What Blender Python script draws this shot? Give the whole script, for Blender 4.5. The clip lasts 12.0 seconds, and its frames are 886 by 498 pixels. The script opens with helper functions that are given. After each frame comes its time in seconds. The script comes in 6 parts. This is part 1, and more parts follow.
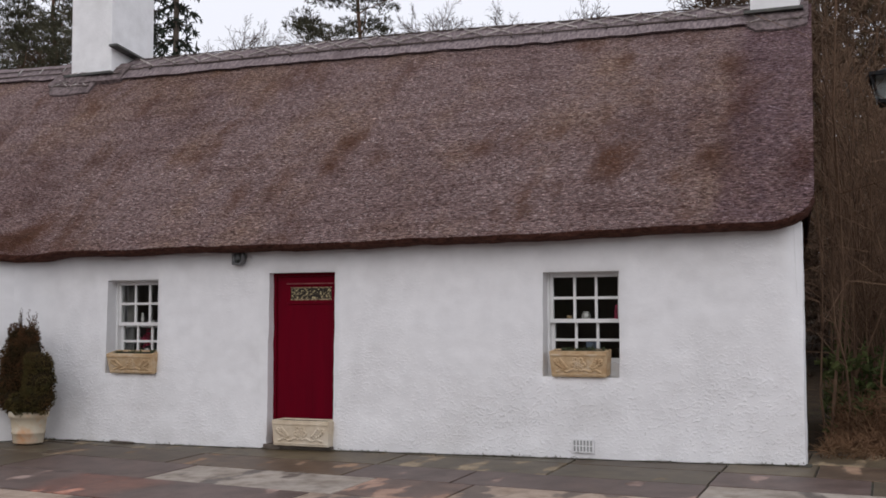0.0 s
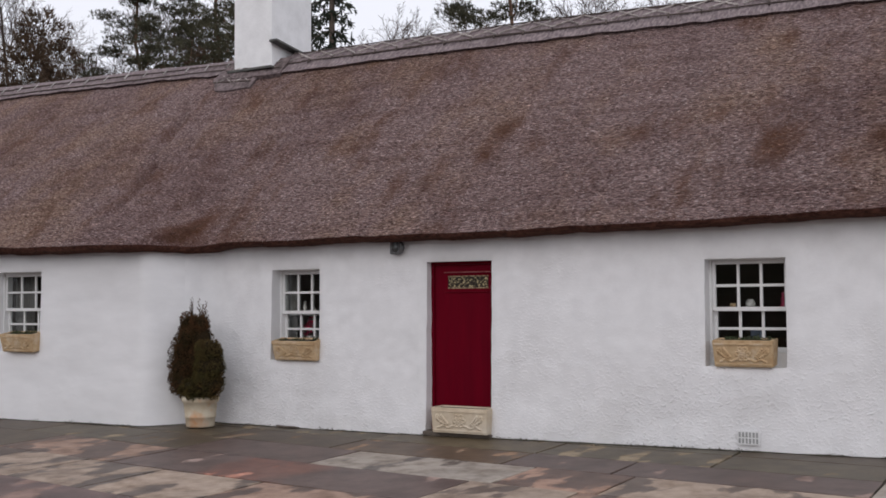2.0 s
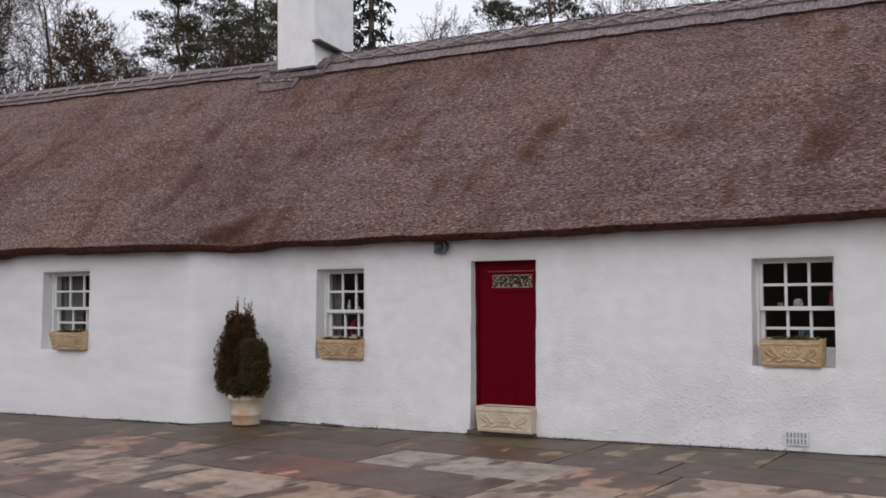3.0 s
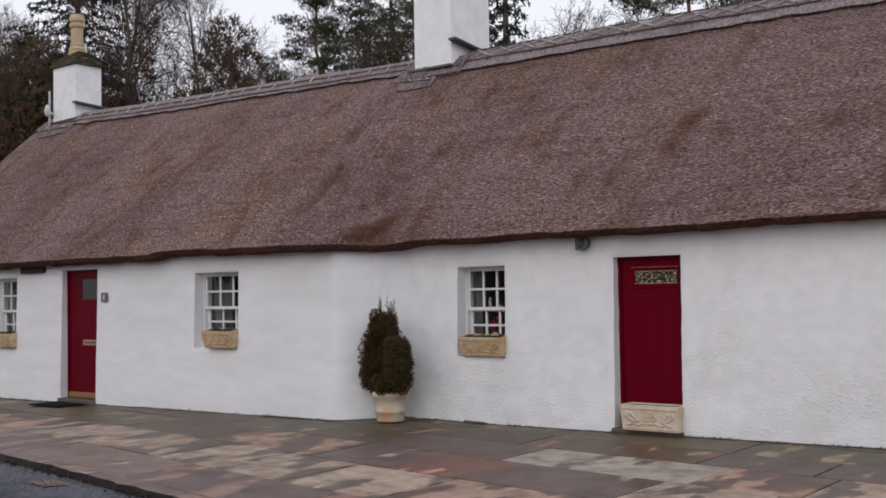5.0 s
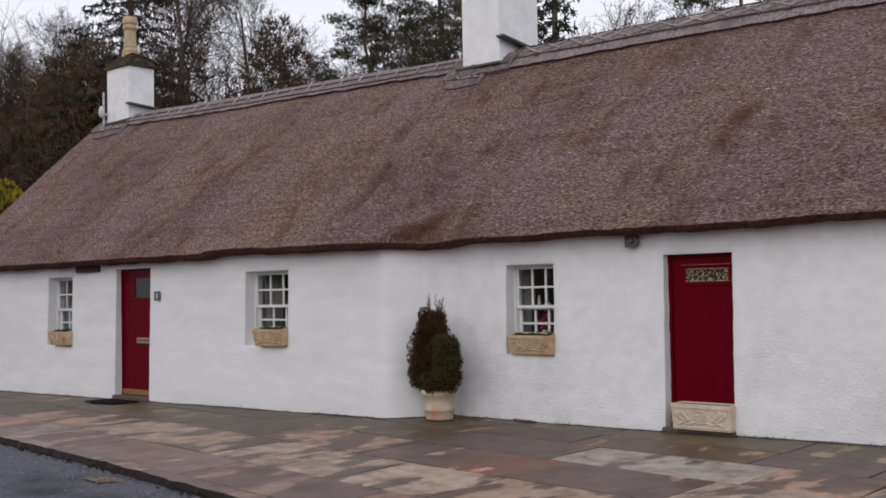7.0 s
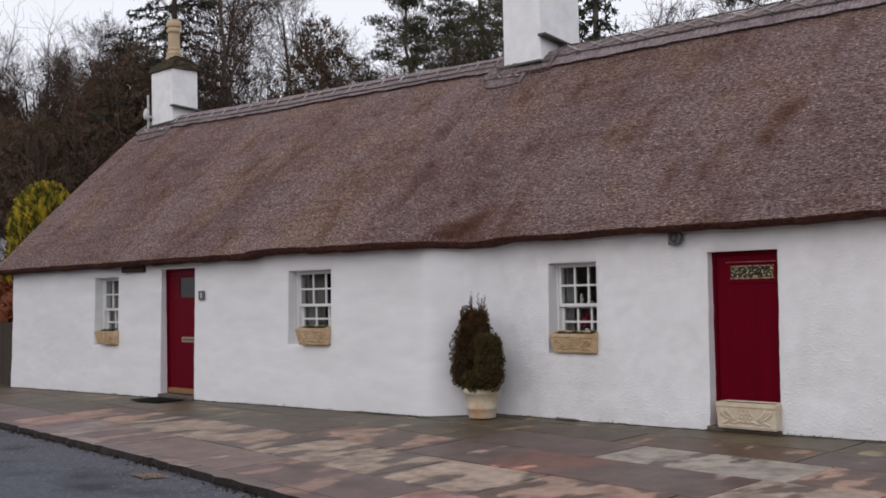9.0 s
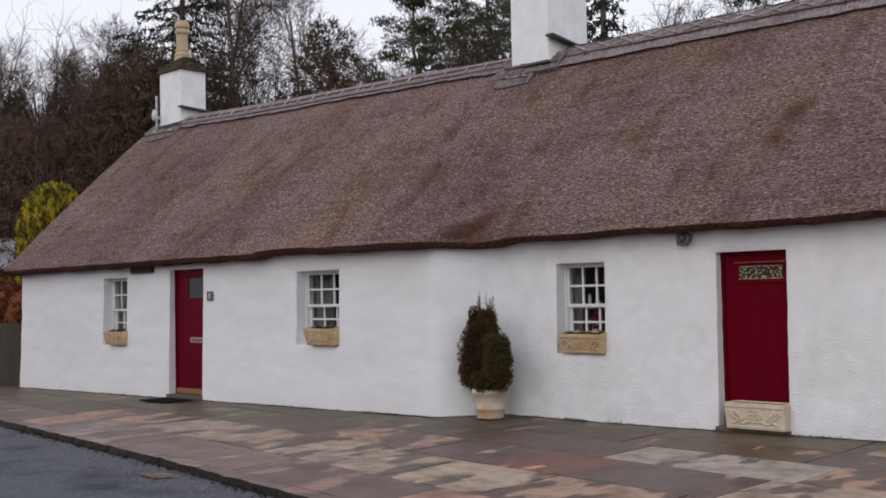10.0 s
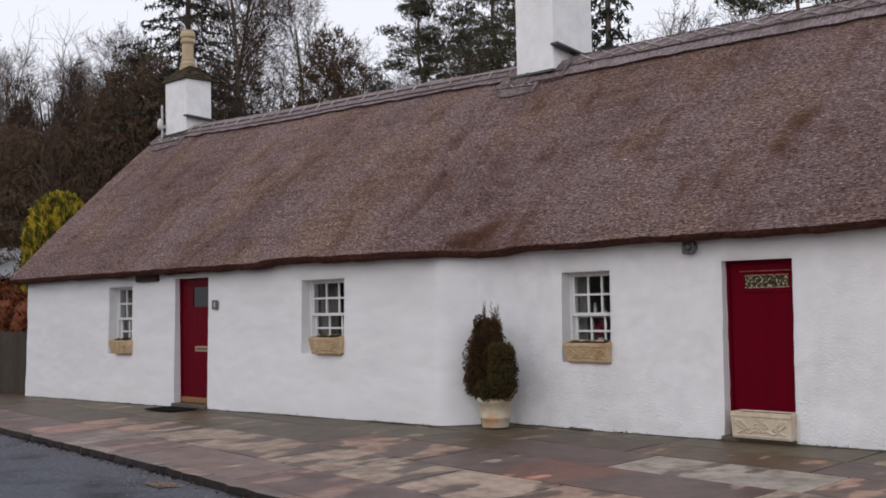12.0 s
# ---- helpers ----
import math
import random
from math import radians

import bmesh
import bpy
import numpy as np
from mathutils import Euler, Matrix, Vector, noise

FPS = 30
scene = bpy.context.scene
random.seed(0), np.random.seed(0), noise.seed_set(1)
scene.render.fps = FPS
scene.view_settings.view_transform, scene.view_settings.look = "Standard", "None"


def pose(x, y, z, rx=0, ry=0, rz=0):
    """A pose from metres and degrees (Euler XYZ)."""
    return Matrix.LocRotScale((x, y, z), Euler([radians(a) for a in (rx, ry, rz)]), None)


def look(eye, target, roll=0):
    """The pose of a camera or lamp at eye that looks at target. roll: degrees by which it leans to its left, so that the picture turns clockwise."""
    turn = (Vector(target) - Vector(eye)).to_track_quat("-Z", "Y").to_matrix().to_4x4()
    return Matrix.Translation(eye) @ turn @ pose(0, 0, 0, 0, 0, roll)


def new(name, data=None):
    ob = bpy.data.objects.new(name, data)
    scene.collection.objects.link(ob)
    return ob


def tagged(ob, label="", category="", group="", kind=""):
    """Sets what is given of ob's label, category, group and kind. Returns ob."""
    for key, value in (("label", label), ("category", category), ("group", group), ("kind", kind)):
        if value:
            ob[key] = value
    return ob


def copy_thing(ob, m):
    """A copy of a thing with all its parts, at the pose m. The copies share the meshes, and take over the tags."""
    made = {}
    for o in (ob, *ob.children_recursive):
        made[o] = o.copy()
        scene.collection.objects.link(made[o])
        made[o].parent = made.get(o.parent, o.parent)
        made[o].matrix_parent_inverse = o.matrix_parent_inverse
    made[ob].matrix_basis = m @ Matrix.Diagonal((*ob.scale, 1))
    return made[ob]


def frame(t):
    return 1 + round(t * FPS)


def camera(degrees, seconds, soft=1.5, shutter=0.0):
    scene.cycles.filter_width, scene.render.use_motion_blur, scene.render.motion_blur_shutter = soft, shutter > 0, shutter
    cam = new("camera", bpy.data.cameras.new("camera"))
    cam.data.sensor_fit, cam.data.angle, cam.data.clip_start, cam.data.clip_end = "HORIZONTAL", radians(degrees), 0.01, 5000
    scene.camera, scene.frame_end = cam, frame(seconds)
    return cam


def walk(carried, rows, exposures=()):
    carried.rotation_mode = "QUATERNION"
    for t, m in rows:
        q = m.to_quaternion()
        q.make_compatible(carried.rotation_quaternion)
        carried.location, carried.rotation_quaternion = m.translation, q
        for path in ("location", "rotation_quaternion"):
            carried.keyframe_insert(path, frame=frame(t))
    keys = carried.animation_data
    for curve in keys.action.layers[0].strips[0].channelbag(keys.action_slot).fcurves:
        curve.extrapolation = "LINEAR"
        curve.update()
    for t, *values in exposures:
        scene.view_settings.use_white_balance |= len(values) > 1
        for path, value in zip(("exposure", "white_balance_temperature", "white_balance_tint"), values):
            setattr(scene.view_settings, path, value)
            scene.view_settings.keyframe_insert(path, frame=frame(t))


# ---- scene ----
# ---- the camera: a slow pan from one spot on the far side of the road ----
cam = camera(44.4, 12.0, soft=1.7)
PATH = [
    (0, (5.733, -10.811, 1.506), (4.981, -8.962, 1.629), -0.2),
    (0.5, (5.77, -10.745, 1.516), (4.996, -8.904, 1.63), -0.2),
    (1, (5.745, -10.738, 1.529), (4.89, -8.933, 1.635), -0.3),
    (1.5, (5.706, -10.755, 1.545), (4.771, -8.99, 1.646), -0.3),
    (2, (5.688, -10.792, 1.561), (4.682, -9.066, 1.655), -0.4),
    (2.5, (5.664, -10.831, 1.57), (4.638, -9.117, 1.663), -0.4),
    (3, (5.636, -10.859, 1.58), (4.571, -9.168, 1.67), -0.4),
    (3.5, (5.612, -10.885, 1.59), (4.476, -9.241, 1.675), -0.3),
    (5.5, (5.575, -10.847, 1.634), (4.285, -9.321, 1.716), -1.0),
    (6, (5.581, -10.843, 1.637), (4.276, -9.33, 1.718), -0.8),
    (6.5, (5.582, -10.836, 1.64), (4.266, -9.332, 1.718), -1.0),
    (7, (5.584, -10.83, 1.637), (4.245, -9.346, 1.715), -1.1),
    (9, (5.576, -10.847, 1.6), (4.183, -9.415, 1.682), -1.2),
    (9.5, (5.576, -10.849, 1.593), (4.172, -9.428, 1.676), -1.2),
    (10, (5.573, -10.858, 1.593), (4.17, -9.435, 1.677), -1.2),
    (10.5, (5.576, -10.859, 1.597), (4.174, -9.436, 1.683), -1.2),
    (11, (5.574, -10.856, 1.601), (4.172, -9.432, 1.691), -1.2),
    (11.5, (5.563, -10.849, 1.604), (4.158, -9.428, 1.698), -1.2),
    (12, (5.568, -10.85, 1.596), (4.159, -9.434, 1.696), -1.2),
]
walk(cam, [(t, look(eye, target, roll)) for t, eye, target, roll in PATH], exposures=[(0.0, 0.0, 6400, 13.0), (12.0, 0.0, 6400, 13.0)])

# ---- overcast sky and a weak, very soft sun ----
SUN_UP, SUN_ROUND = radians(32), radians(200)
world = bpy.data.worlds.new("overcast_sky")
scene.world = world
world.use_nodes = True
wn, wl = world.node_tree.nodes, world.node_tree.links
sky = wn.new("ShaderNodeTexSky")
sky.sky_type, sky.sun_disc, sky.sun_elevation, sky.sun_rotation = "NISHITA", False, SUN_UP, SUN_ROUND
sky.air_density, sky.dust_density, sky.ozone_density = 1.0, 4.0, 1.0
cloud = wn.new("ShaderNodeMixRGB")
cloud.inputs["Fac"].default_value = 0.9
cloud.inputs["Color2"].default_value = (8.85, 9.0, 9.5, 1)
wl.new(sky.outputs["Color"], cloud.inputs["Color1"])
wl.new(cloud.outputs["Color"], wn["Background"].inputs["Color"])
wn["Background"].inputs["Strength"].default_value = 0.110
sun = new("sun", bpy.data.lights.new("sun", "SUN"))
sun.data.energy, sun.data.angle, sun.data.color = 0.42, radians(40), (1.0, 0.96, 0.9)
sun.matrix_world = look((5 + 30 * math.sin(radians(20)), -30 * math.cos(radians(20)), 19), (0, 0, 0))
scene.view_settings.exposure = 0.0


# ---- materials ----
def material(name, base, rough=0.8, metal=0.0, second=None, scale=8.0, stretch=(1, 1, 1), third=None, scale2=0.7, amount2=0.5,
             bump=0.2, bump_scale=40.0, detail=6.0, contrast=(0.35, 0.65), spec=0.5, per_object=0.0, coords="Object", bump_distance=0.01):
    """A node material: two noises of colour, one of relief, and a shade that differs from object to object."""
    m = bpy.data.materials.new(name)
    m.use_nodes = True
    n, l = m.node_tree.nodes, m.node_tree.links
    b = n["Principled BSDF"]
    b.inputs["Roughness"].default_value, b.inputs["Metallic"].default_value = rough, metal
    b.inputs["Specular IOR Level"].default_value = spec
    tc, mp = n.new("ShaderNodeTexCoord"), n.new("ShaderNodeMapping")
    mp.inputs["Scale"].default_value = stretch
    l.new(tc.outputs[coords], mp.inputs["Vector"])
    src = mp.outputs["Vector"]
    if per_object:
        info, add = n.new("ShaderNodeObjectInfo"), n.new("ShaderNodeVectorMath")
        mul = n.new("ShaderNodeMath")
        mul.operation, mul.inputs[1].default_value = "MULTIPLY", 37.0
        l.new(info.outputs["Random"], mul.inputs[0])
        l.new(src, add.inputs[0]), l.new(mul.outputs[0], add.inputs[1])
        src = add.outputs["Vector"]

    def noise_fac(sc, det, lo, hi):
        t, r = n.new("ShaderNodeTexNoise"), n.new("ShaderNodeMapRange")
        t.inputs["Scale"].default_value, t.inputs["Detail"].default_value, t.inputs["Roughness"].default_value = sc, det, 0.6
        l.new(src, t.inputs["Vector"])
        r.inputs["From Min"].default_value, r.inputs["From Max"].default_value = lo, hi
        l.new(t.outputs["Fac"], r.inputs["Value"])
        return r.outputs["Result"]

    def mix(a, c, fac, k=1.0):
        x = n.new("ShaderNodeMixRGB")
        if k != 1.0:
            mm = n.new("ShaderNodeMath")
            mm.operation, mm.inputs[1].default_value = "MULTIPLY", k
            l.new(fac, mm.inputs[0])
            fac = mm.outputs[0]
        l.new(fac, x.inputs["Fac"])
        for v, i in ((a, "Color1"), (c, "Color2")):
            if isinstance(v, tuple):
                x.inputs[i].default_value = (*v, 1)
            else:
                l.new(v, x.inputs[i])
        return x.outputs["Color"]

    col = mix(base, second or tuple(v * 0.75 for v in base), noise_fac(scale, detail, *contrast))
    if third:
        col = mix(col, third, noise_fac(scale2, 3.0, 0.5, 0.72), amount2)
    if per_object:
        hsv, mr = n.new("ShaderNodeHueSaturation"), n.new("ShaderNodeMapRange")
        mr.inputs["To Min"].default_value, mr.inputs["To Max"].default_value = 1 - per_object, 1 + per_object
        l.new(info.outputs["Random"], mr.inputs["Value"])
        l.new(mr.outputs["Result"], hsv.inputs["Value"])
        l.new(col, hsv.inputs["Color"])
        col = hsv.outputs["Color"]
    l.new(col, b.inputs["Base Color"])
    if bump:
        t, bp = n.new("ShaderNodeTexNoise"), n.new("ShaderNodeBump")
        t.inputs["Scale"].default_value, t.inputs["Detail"].default_value = bump_scale, 4.0
        l.new(src, t.inputs["Vector"])
        bp.inputs["Strength"].default_value, bp.inputs["Distance"].default_value = bump, bump_distance
        l.new(t.outputs["Fac"], bp.inputs["Height"])
        l.new(bp.outputs["Normal"], b.inputs["Normal"])
    return m




def harling_material(name, rough, deep, tone=1.0, foot=0.0):
    """Limewashed harling: lumpy in places, smoother in others, with faint grey weathering."""
    m = material(name, (0.83 * tone, 0.83 * tone, 0.84 * tone), 0.9, second=(0.77 * tone, 0.77 * tone, 0.78 * tone), scale=4, stretch=(1, 1, 1) if foot else (0.35, 0.7, 1.3), third=(0.52, 0.51, 0.50), scale2=1.1, amount2=0.3 if foot else 0.2, bump=0, spec=0.2)
    n, l = m.node_tree.nodes, m.node_tree.links
    tc = n.new("ShaderNodeTexCoord")

    def tex(scale, stretch, det):
        mp, t = n.new("ShaderNodeMapping"), n.new("ShaderNodeTexNoise")
        mp.inputs["Scale"].default_value = stretch
        t.inputs["Scale"].default_value, t.inputs["Detail"].default_value = scale, det
        l.new(tc.outputs["Object"], mp.inputs["Vector"]), l.new(mp.outputs["Vector"], t.inputs["Vector"])
        return t.outputs["Fac"]

    def ranged(s, lo, hi, a, c):
        r = n.new("ShaderNodeMapRange")
        for k, v in zip(("From Min", "From Max", "To Min", "To Max"), (lo, hi, a, c)):
            r.inputs[k].default_value = v
        l.new(s, r.inputs["Value"])
        return r.outputs["Result"]

    place, low, add = n.new("ShaderNodeSeparateXYZ"), n.new("ShaderNodeMapRange"), n.new("ShaderNodeMath")
    l.new(tc.outputs["Object"], place.inputs["Vector"]), l.new(place.outputs["Z"], low.inputs["Value"])
    for k, v in zip(("From Min", "From Max", "To Min", "To Max"), (0.3, 1.7, foot, -0.5 * foot)):  # coarser casting low down
        low.inputs[k].default_value = v
    l.new(tex(0.75, (1, 1, 0.9), 4), add.inputs[0]), l.new(low.outputs["Result"], add.inputs[1])
    where = ranged(add.outputs[0], 0.47, 0.70, 0.06, 1.0)
    lumps = ranged(tex(rough, (0.8, 1, 1.15), 6), 0.50, 0.80, 0.0, 1.0)
    times = n.new("ShaderNodeMath")
    times.operation = "MULTIPLY"
    l.new(where, times.inputs[0]), l.new(lumps, times.inputs[1])
    bp = n.new("ShaderNodeBump")
    bp.inputs["Strength"].default_value, bp.inputs["Distance"].default_value = deep, 0.03
    l.new(times.outputs[0], bp.inputs["Height"])
    l.new(bp.outputs["Normal"], n["Principled BSDF"].inputs["Normal"])
    return m


PLASTER = harling_material("whitewashed_harling", 34, 0.42, 1.0, 0.14)
SMOOTH_PLASTER = harling_material("brushed_limewash", 9, 0.14, 1.0)
CHIMNEY_WHITE = material("chimney_whitewash", (0.91, 0.91, 0.91), 0.9, second=(0.82, 0.82, 0.82), scale=4, third=(0.5, 0.48, 0.44), scale2=2.0,
                         amount2=0.12, bump=0.3, bump_scale=30, spec=0.2)


def thatch_material(name, dark, light, tips, rust, rust_amount, loose=False):
    """Weathered heather thatch: a fine streaky grain, long stains down the slope, moss-brown patches."""
    m = bpy.data.materials.new(name)
    m.use_nodes = True
    n, l = m.node_tree.nodes, m.node_tree.links
    b = n["Principled BSDF"]
    b.inputs["Roughness"].default_value, b.inputs["Specular IOR Level"].default_value = 0.95, 0.1
    tc = n.new("ShaderNodeTexCoord")

    def fac(scale, stretch, det, lo, hi):
        mp, t, r = n.new("ShaderNodeMapping"), n.new("ShaderNodeTexNoise"), n.new("ShaderNodeMapRange")
        mp.inputs["Scale"].default_value = stretch
        t.inputs["Scale"].default_value, t.inputs["Detail"].default_value, t.inputs["Roughness"].default_value = scale, det, 0.65
        r.inputs["From Min"].default_value, r.inputs["From Max"].default_value = lo, hi
        l.new(tc.outputs["Object"], mp.inputs["Vector"])
        l.new(mp.outputs["Vector"], t.inputs["Vector"])
        l.new(t.outputs["Fac"], r.inputs["Value"])
        return r.outputs["Result"]

    def mix(a, c, f, k=1.0, blend="MIX"):
        x, mm = n.new("ShaderNodeMixRGB"), n.new("ShaderNodeMath")
        x.blend_type = blend
        mm.operation, mm.inputs[1].default_value, mm.use_clamp = "MULTIPLY", k, True
        l.new(f, mm.inputs[0])
        l.new(mm.outputs[0], x.inputs["Fac"])
        for v, s in ((a, "Color1"), (c, "Color2")):
            if isinstance(v, tuple):
                x.inputs[s].default_value = (*v, 1)
            else:
                l.new(v, x.inputs[s])
        return x.outputs["Color"]

    grain = fac(30, (0.55, 1.6, 1.6), 9, 0.37, 0.64)
    col = mix(dark, light, grain)
    col = mix(col, tips, fac(42, (0.55, 1.4, 1.4), 3, 0.57, 0.69), 0.9)
    col = mix(col, tuple(v * 0.55 for v in dark), fac(36, (0.45, 1.5, 1.5), 3, 0.57, 0.71), 0.85)
    col = mix(col, (1.06, 0.98, 0.76), fac(0.8, (1.0, 0.7, 0.7), 5, 0.46, 0.66), 0.75, "MULTIPLY")
    col = mix(col, rust, fac(1.5, (1.0, 0.45, 0.45), 6, 0.54, 0.68), rust_amount * 0.75)
    col = mix(col, tuple(v * 0.7 for v in rust), fac(2.6, (1.0, 0.5, 0.5), 6, 0.575, 0.72), 0.55)

    def held(name, lo, hi):  # a stored mark, broken up by the grain
        at, br, tt, rr = n.new("ShaderNodeAttribute"), n.new("ShaderNodeMath"), n.new("ShaderNodeTexNoise"), n.new("ShaderNodeMapRange")
        mp = n.new("ShaderNodeMapping")
        mp.inputs["Scale"].default_value = (1.0, 0.55, 0.55)
        at.attribute_name = name
        tt.inputs["Scale"].default_value, tt.inputs["Detail"].default_value, tt.inputs["Roughness"].default_value = 7.0, 7.0, 0.7
        l.new(tc.outputs["Object"], mp.inputs["Vector"]), l.new(mp.outputs["Vector"], tt.inputs["Vector"])
        br.operation = "MULTIPLY"
        l.new(at.outputs["Fac"], br.inputs[0]), l.new(tt.outputs["Fac"], br.inputs[1])
        rr.inputs["From Min"].default_value, rr.inputs["From Max"].default_value = lo, hi
        l.new(br.outputs[0], rr.inputs["Value"])
        return rr.outputs["Result"]

    col = mix(col, rust, held("stain", 0.06, 0.50), 0.75)
    col = mix(col, tuple(v * 0.5 for v in rust), held("stain", 0.34, 0.75), 0.5)
    col = mix(col, (0.68, 0.63, 0.72), held("patch", 0.1, 0.5), 0.9, "MULTIPLY")
    col = mix(col, (0.70, 0.64, 0.62), fac(7, (0.10, 1.0, 1.0), 4, 0.50, 0.66), 0.7, "MULTIPLY")
    col = mix(col, (0.63, 0.57, 0.57), fac(0.55, (1, 0.6, 0.6), 6, 0.44, 0.62), 0.62, "MULTIPLY")
    if loose:
        geo, hsv, mr = n.new("ShaderNodeNewGeometry"), n.new("ShaderNodeHueSaturation"), n.new("ShaderNodeMapRange")
        mr.inputs["To Min"].default_value, mr.inputs["To Max"].default_value = 0.3, 1.9
        l.new(geo.outputs["Random Per Island"], mr.inputs["Value"])
        l.new(mr.outputs["Result"], hsv.inputs["Value"])
        l.new(col, hsv.inputs["Color"])
        col = hsv.outputs["Color"]
    l.new(col, b.inputs["Base Color"])
    bp = n.new("ShaderNodeBump")
    bp.inputs["Strength"].default_value, bp.inputs["Distance"].default_value = 1.0, 0.03
    l.new(grain, bp.inputs["Height"])
    l.new(bp.outputs["Normal"], b.inputs["Normal"])
    return m


THATCH = thatch_material("heather_thatch", (0.092, 0.050, 0.046), (0.53, 0.372, 0.352), (0.98, 0.82, 0.80), (0.165, 0.070, 0.034), 0.8)
STRAW = thatch_material("loose_heather_ends", (0.24, 0.155, 0.138), (0.57, 0.41, 0.38), (0.90, 0.74, 0.71), (0.22, 0.105, 0.055), 0.65, True)
# redder cut ends, with the shade under the lip put into the colour
THATCH_CUT = material("shaded_thatch_cut_edge", (0.040, 0.018, 0.014), 0.95, second=(0.115, 0.050, 0.036), scale=30, stretch=(0.5, 1, 1), bump=0.8, bump_scale=70, spec=0.1)
RIDGE = material("ridge_thatch", (0.130, 0.103, 0.108), 0.95, second=(0.33, 0.27, 0.27), scale=20, stretch=(1.6, 0.5, 0.5), third=(0.12, 0.09, 0.09),
                 scale2=2.0, amount2=0.6, bump=0.8, bump_scale=50, bump_distance=0.02, spec=0.1)
RIDGE_OLD = material("old_ridge_thatch", (0.10, 0.078, 0.079), 0.95, second=(0.24, 0.19, 0.188), scale=16, stretch=(1.2, 0.8, 0.8), third=(0.05, 0.042, 0.036),
                     scale2=3.0, amount2=0.7, bump=0.8, bump_scale=40, bump_distance=0.02, spec=0.1)
ROD = material("weathered_hazel", (0.50, 0.46, 0.44), 0.85, second=(0.24, 0.20, 0.18), scale=14, per_object=0.25, spec=0.2)
ROD_PALE = material("bleached_spar", (0.46, 0.43, 0.41), 0.8, second=(0.26, 0.24, 0.22), scale=14, per_object=0.2, spec=0.2)
ROD_DARK = material("dark_hazel", (0.07, 0.055, 0.05), 0.9, second=(0.12, 0.095, 0.085), scale=14, per_object=0.2, spec=0.1)
SLATE = material("dark_slate", (0.055, 0.055, 0.055), 0.6, second=(0.10, 0.10, 0.085), scale=9, bump=0.4)
RED = material("red_door_paint", (0.132, 0.0012, 0.010), 0.36, second=(0.108, 0.0012, 0.009), scale=3, stretch=(3, 3, 0.4), bump=0.06, bump_scale=25, spec=0.06)
RED_EDGE = material("worn_red_moulding", (0.30, 0.09, 0.09), 0.5, second=(0.16, 0.02, 0.025), scale=12, bump=0.1)
WHITE_WOOD = material("white_gloss_paint", (0.80, 0.80, 0.80), 0.4, second=(0.74, 0.74, 0.73), scale=7, bump=0.05)
PLANTER = material("cast_sandstone", (0.60, 0.45, 0.28), 0.85, second=(0.46, 0.31, 0.17), scale=14, third=(0.70, 0.60, 0.46), scale2=5, amount2=0.7,
                   bump=0.3, bump_scale=80, per_object=0.05, spec=0.2)
PLANTER_PALE = material("cast_pale_stone", (0.66, 0.57, 0.44), 0.85, second=(0.55, 0.45, 0.33), scale=9, third=(0.72, 0.66, 0.56), scale2=4, amount2=0.7,
                        bump=0.3, bump_scale=80, spec=0.2)
POT = material("weathered_terracotta", (0.54, 0.45, 0.32), 0.85, second=(0.60, 0.54, 0.43), scale=5, third=(0.58, 0.26, 0.10), scale2=3.2, amount2=0.95,
               bump=0.2, bump_scale=60, spec=0.2)
SOIL = material("potting_soil", (0.03, 0.022, 0.016), 1.0, scale=30, bump=0.8, bump_scale=60)
MOSS_STONE = material("mossy_coping_stone", (0.032, 0.022, 0.014), 0.95, second=(0.085, 0.065, 0.034), scale=12, third=(0.055, 0.05, 0.014), scale2=5, bump=0.7, bump_scale=30)
BUFF_CLAY = material("buff_clay", (0.55, 0.43, 0.27), 0.75, second=(0.46, 0.35, 0.22), scale=6, bump=0.1)
GRIME_METAL = material("grey_painted_metal", (0.16, 0.16, 0.165), 0.5, metal=0.3, scale=12, bump=0.1)
PALE_METAL = material("galvanised_metal", (0.55, 0.56, 0.57), 0.4, metal=0.6, scale=12, bump=0.05)
BRASS = material("dull_brass", (0.60, 0.38, 0.24), 0.4, metal=0.4, scale=10, bump=0.05)
OAK = material("varnished_threshold_wood", (0.30, 0.16, 0.06), 0.5, second=(0.22, 0.11, 0.04), scale=6, stretch=(1, 6, 6), bump=0.1)
RUBBER = material("black_rubber", (0.009, 0.009, 0.009), 0.9, scale=20, bump=0.6, bump_scale=120, spec=0.15)
FENCE_WOOD = material("weathered_fence_boards", (0.070, 0.052, 0.034), 0.9, second=(0.034, 0.026, 0.018), scale=6, stretch=(6, 6, 0.6), per_object=0.2, bump=0.3)
BOARD_DARK = material("dark_stained_board", (0.055, 0.034, 0.026), 0.9, second=(0.030, 0.020, 0.016), scale=8, stretch=(0.5, 4, 4), bump=0.3)
ASPHALT = material("wet_asphalt", (0.048, 0.052, 0.068), 0.7, second=(0.125, 0.131, 0.158), scale=24, detail=10.0, contrast=(0.44, 0.74), third=(0.016, 0.017, 0.023), scale2=1.15, amount2=0.95,
                   bump=0.6, bump_scale=80, bump_distance=0.010, spec=0.3)
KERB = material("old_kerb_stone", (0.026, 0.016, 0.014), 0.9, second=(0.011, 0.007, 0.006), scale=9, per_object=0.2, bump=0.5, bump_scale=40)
LITTER = material("rotting_leaf_litter", (0.045, 0.027, 0.018), 0.95, second=(0.016, 0.011, 0.009), scale=15, bump=0, spec=0.1)
FOOT_MOSS = material("wall_foot_moss", (0.040, 0.036, 0.018), 0.95, second=(0.075, 0.058, 0.036), scale=5, bump=0, spec=0.1)
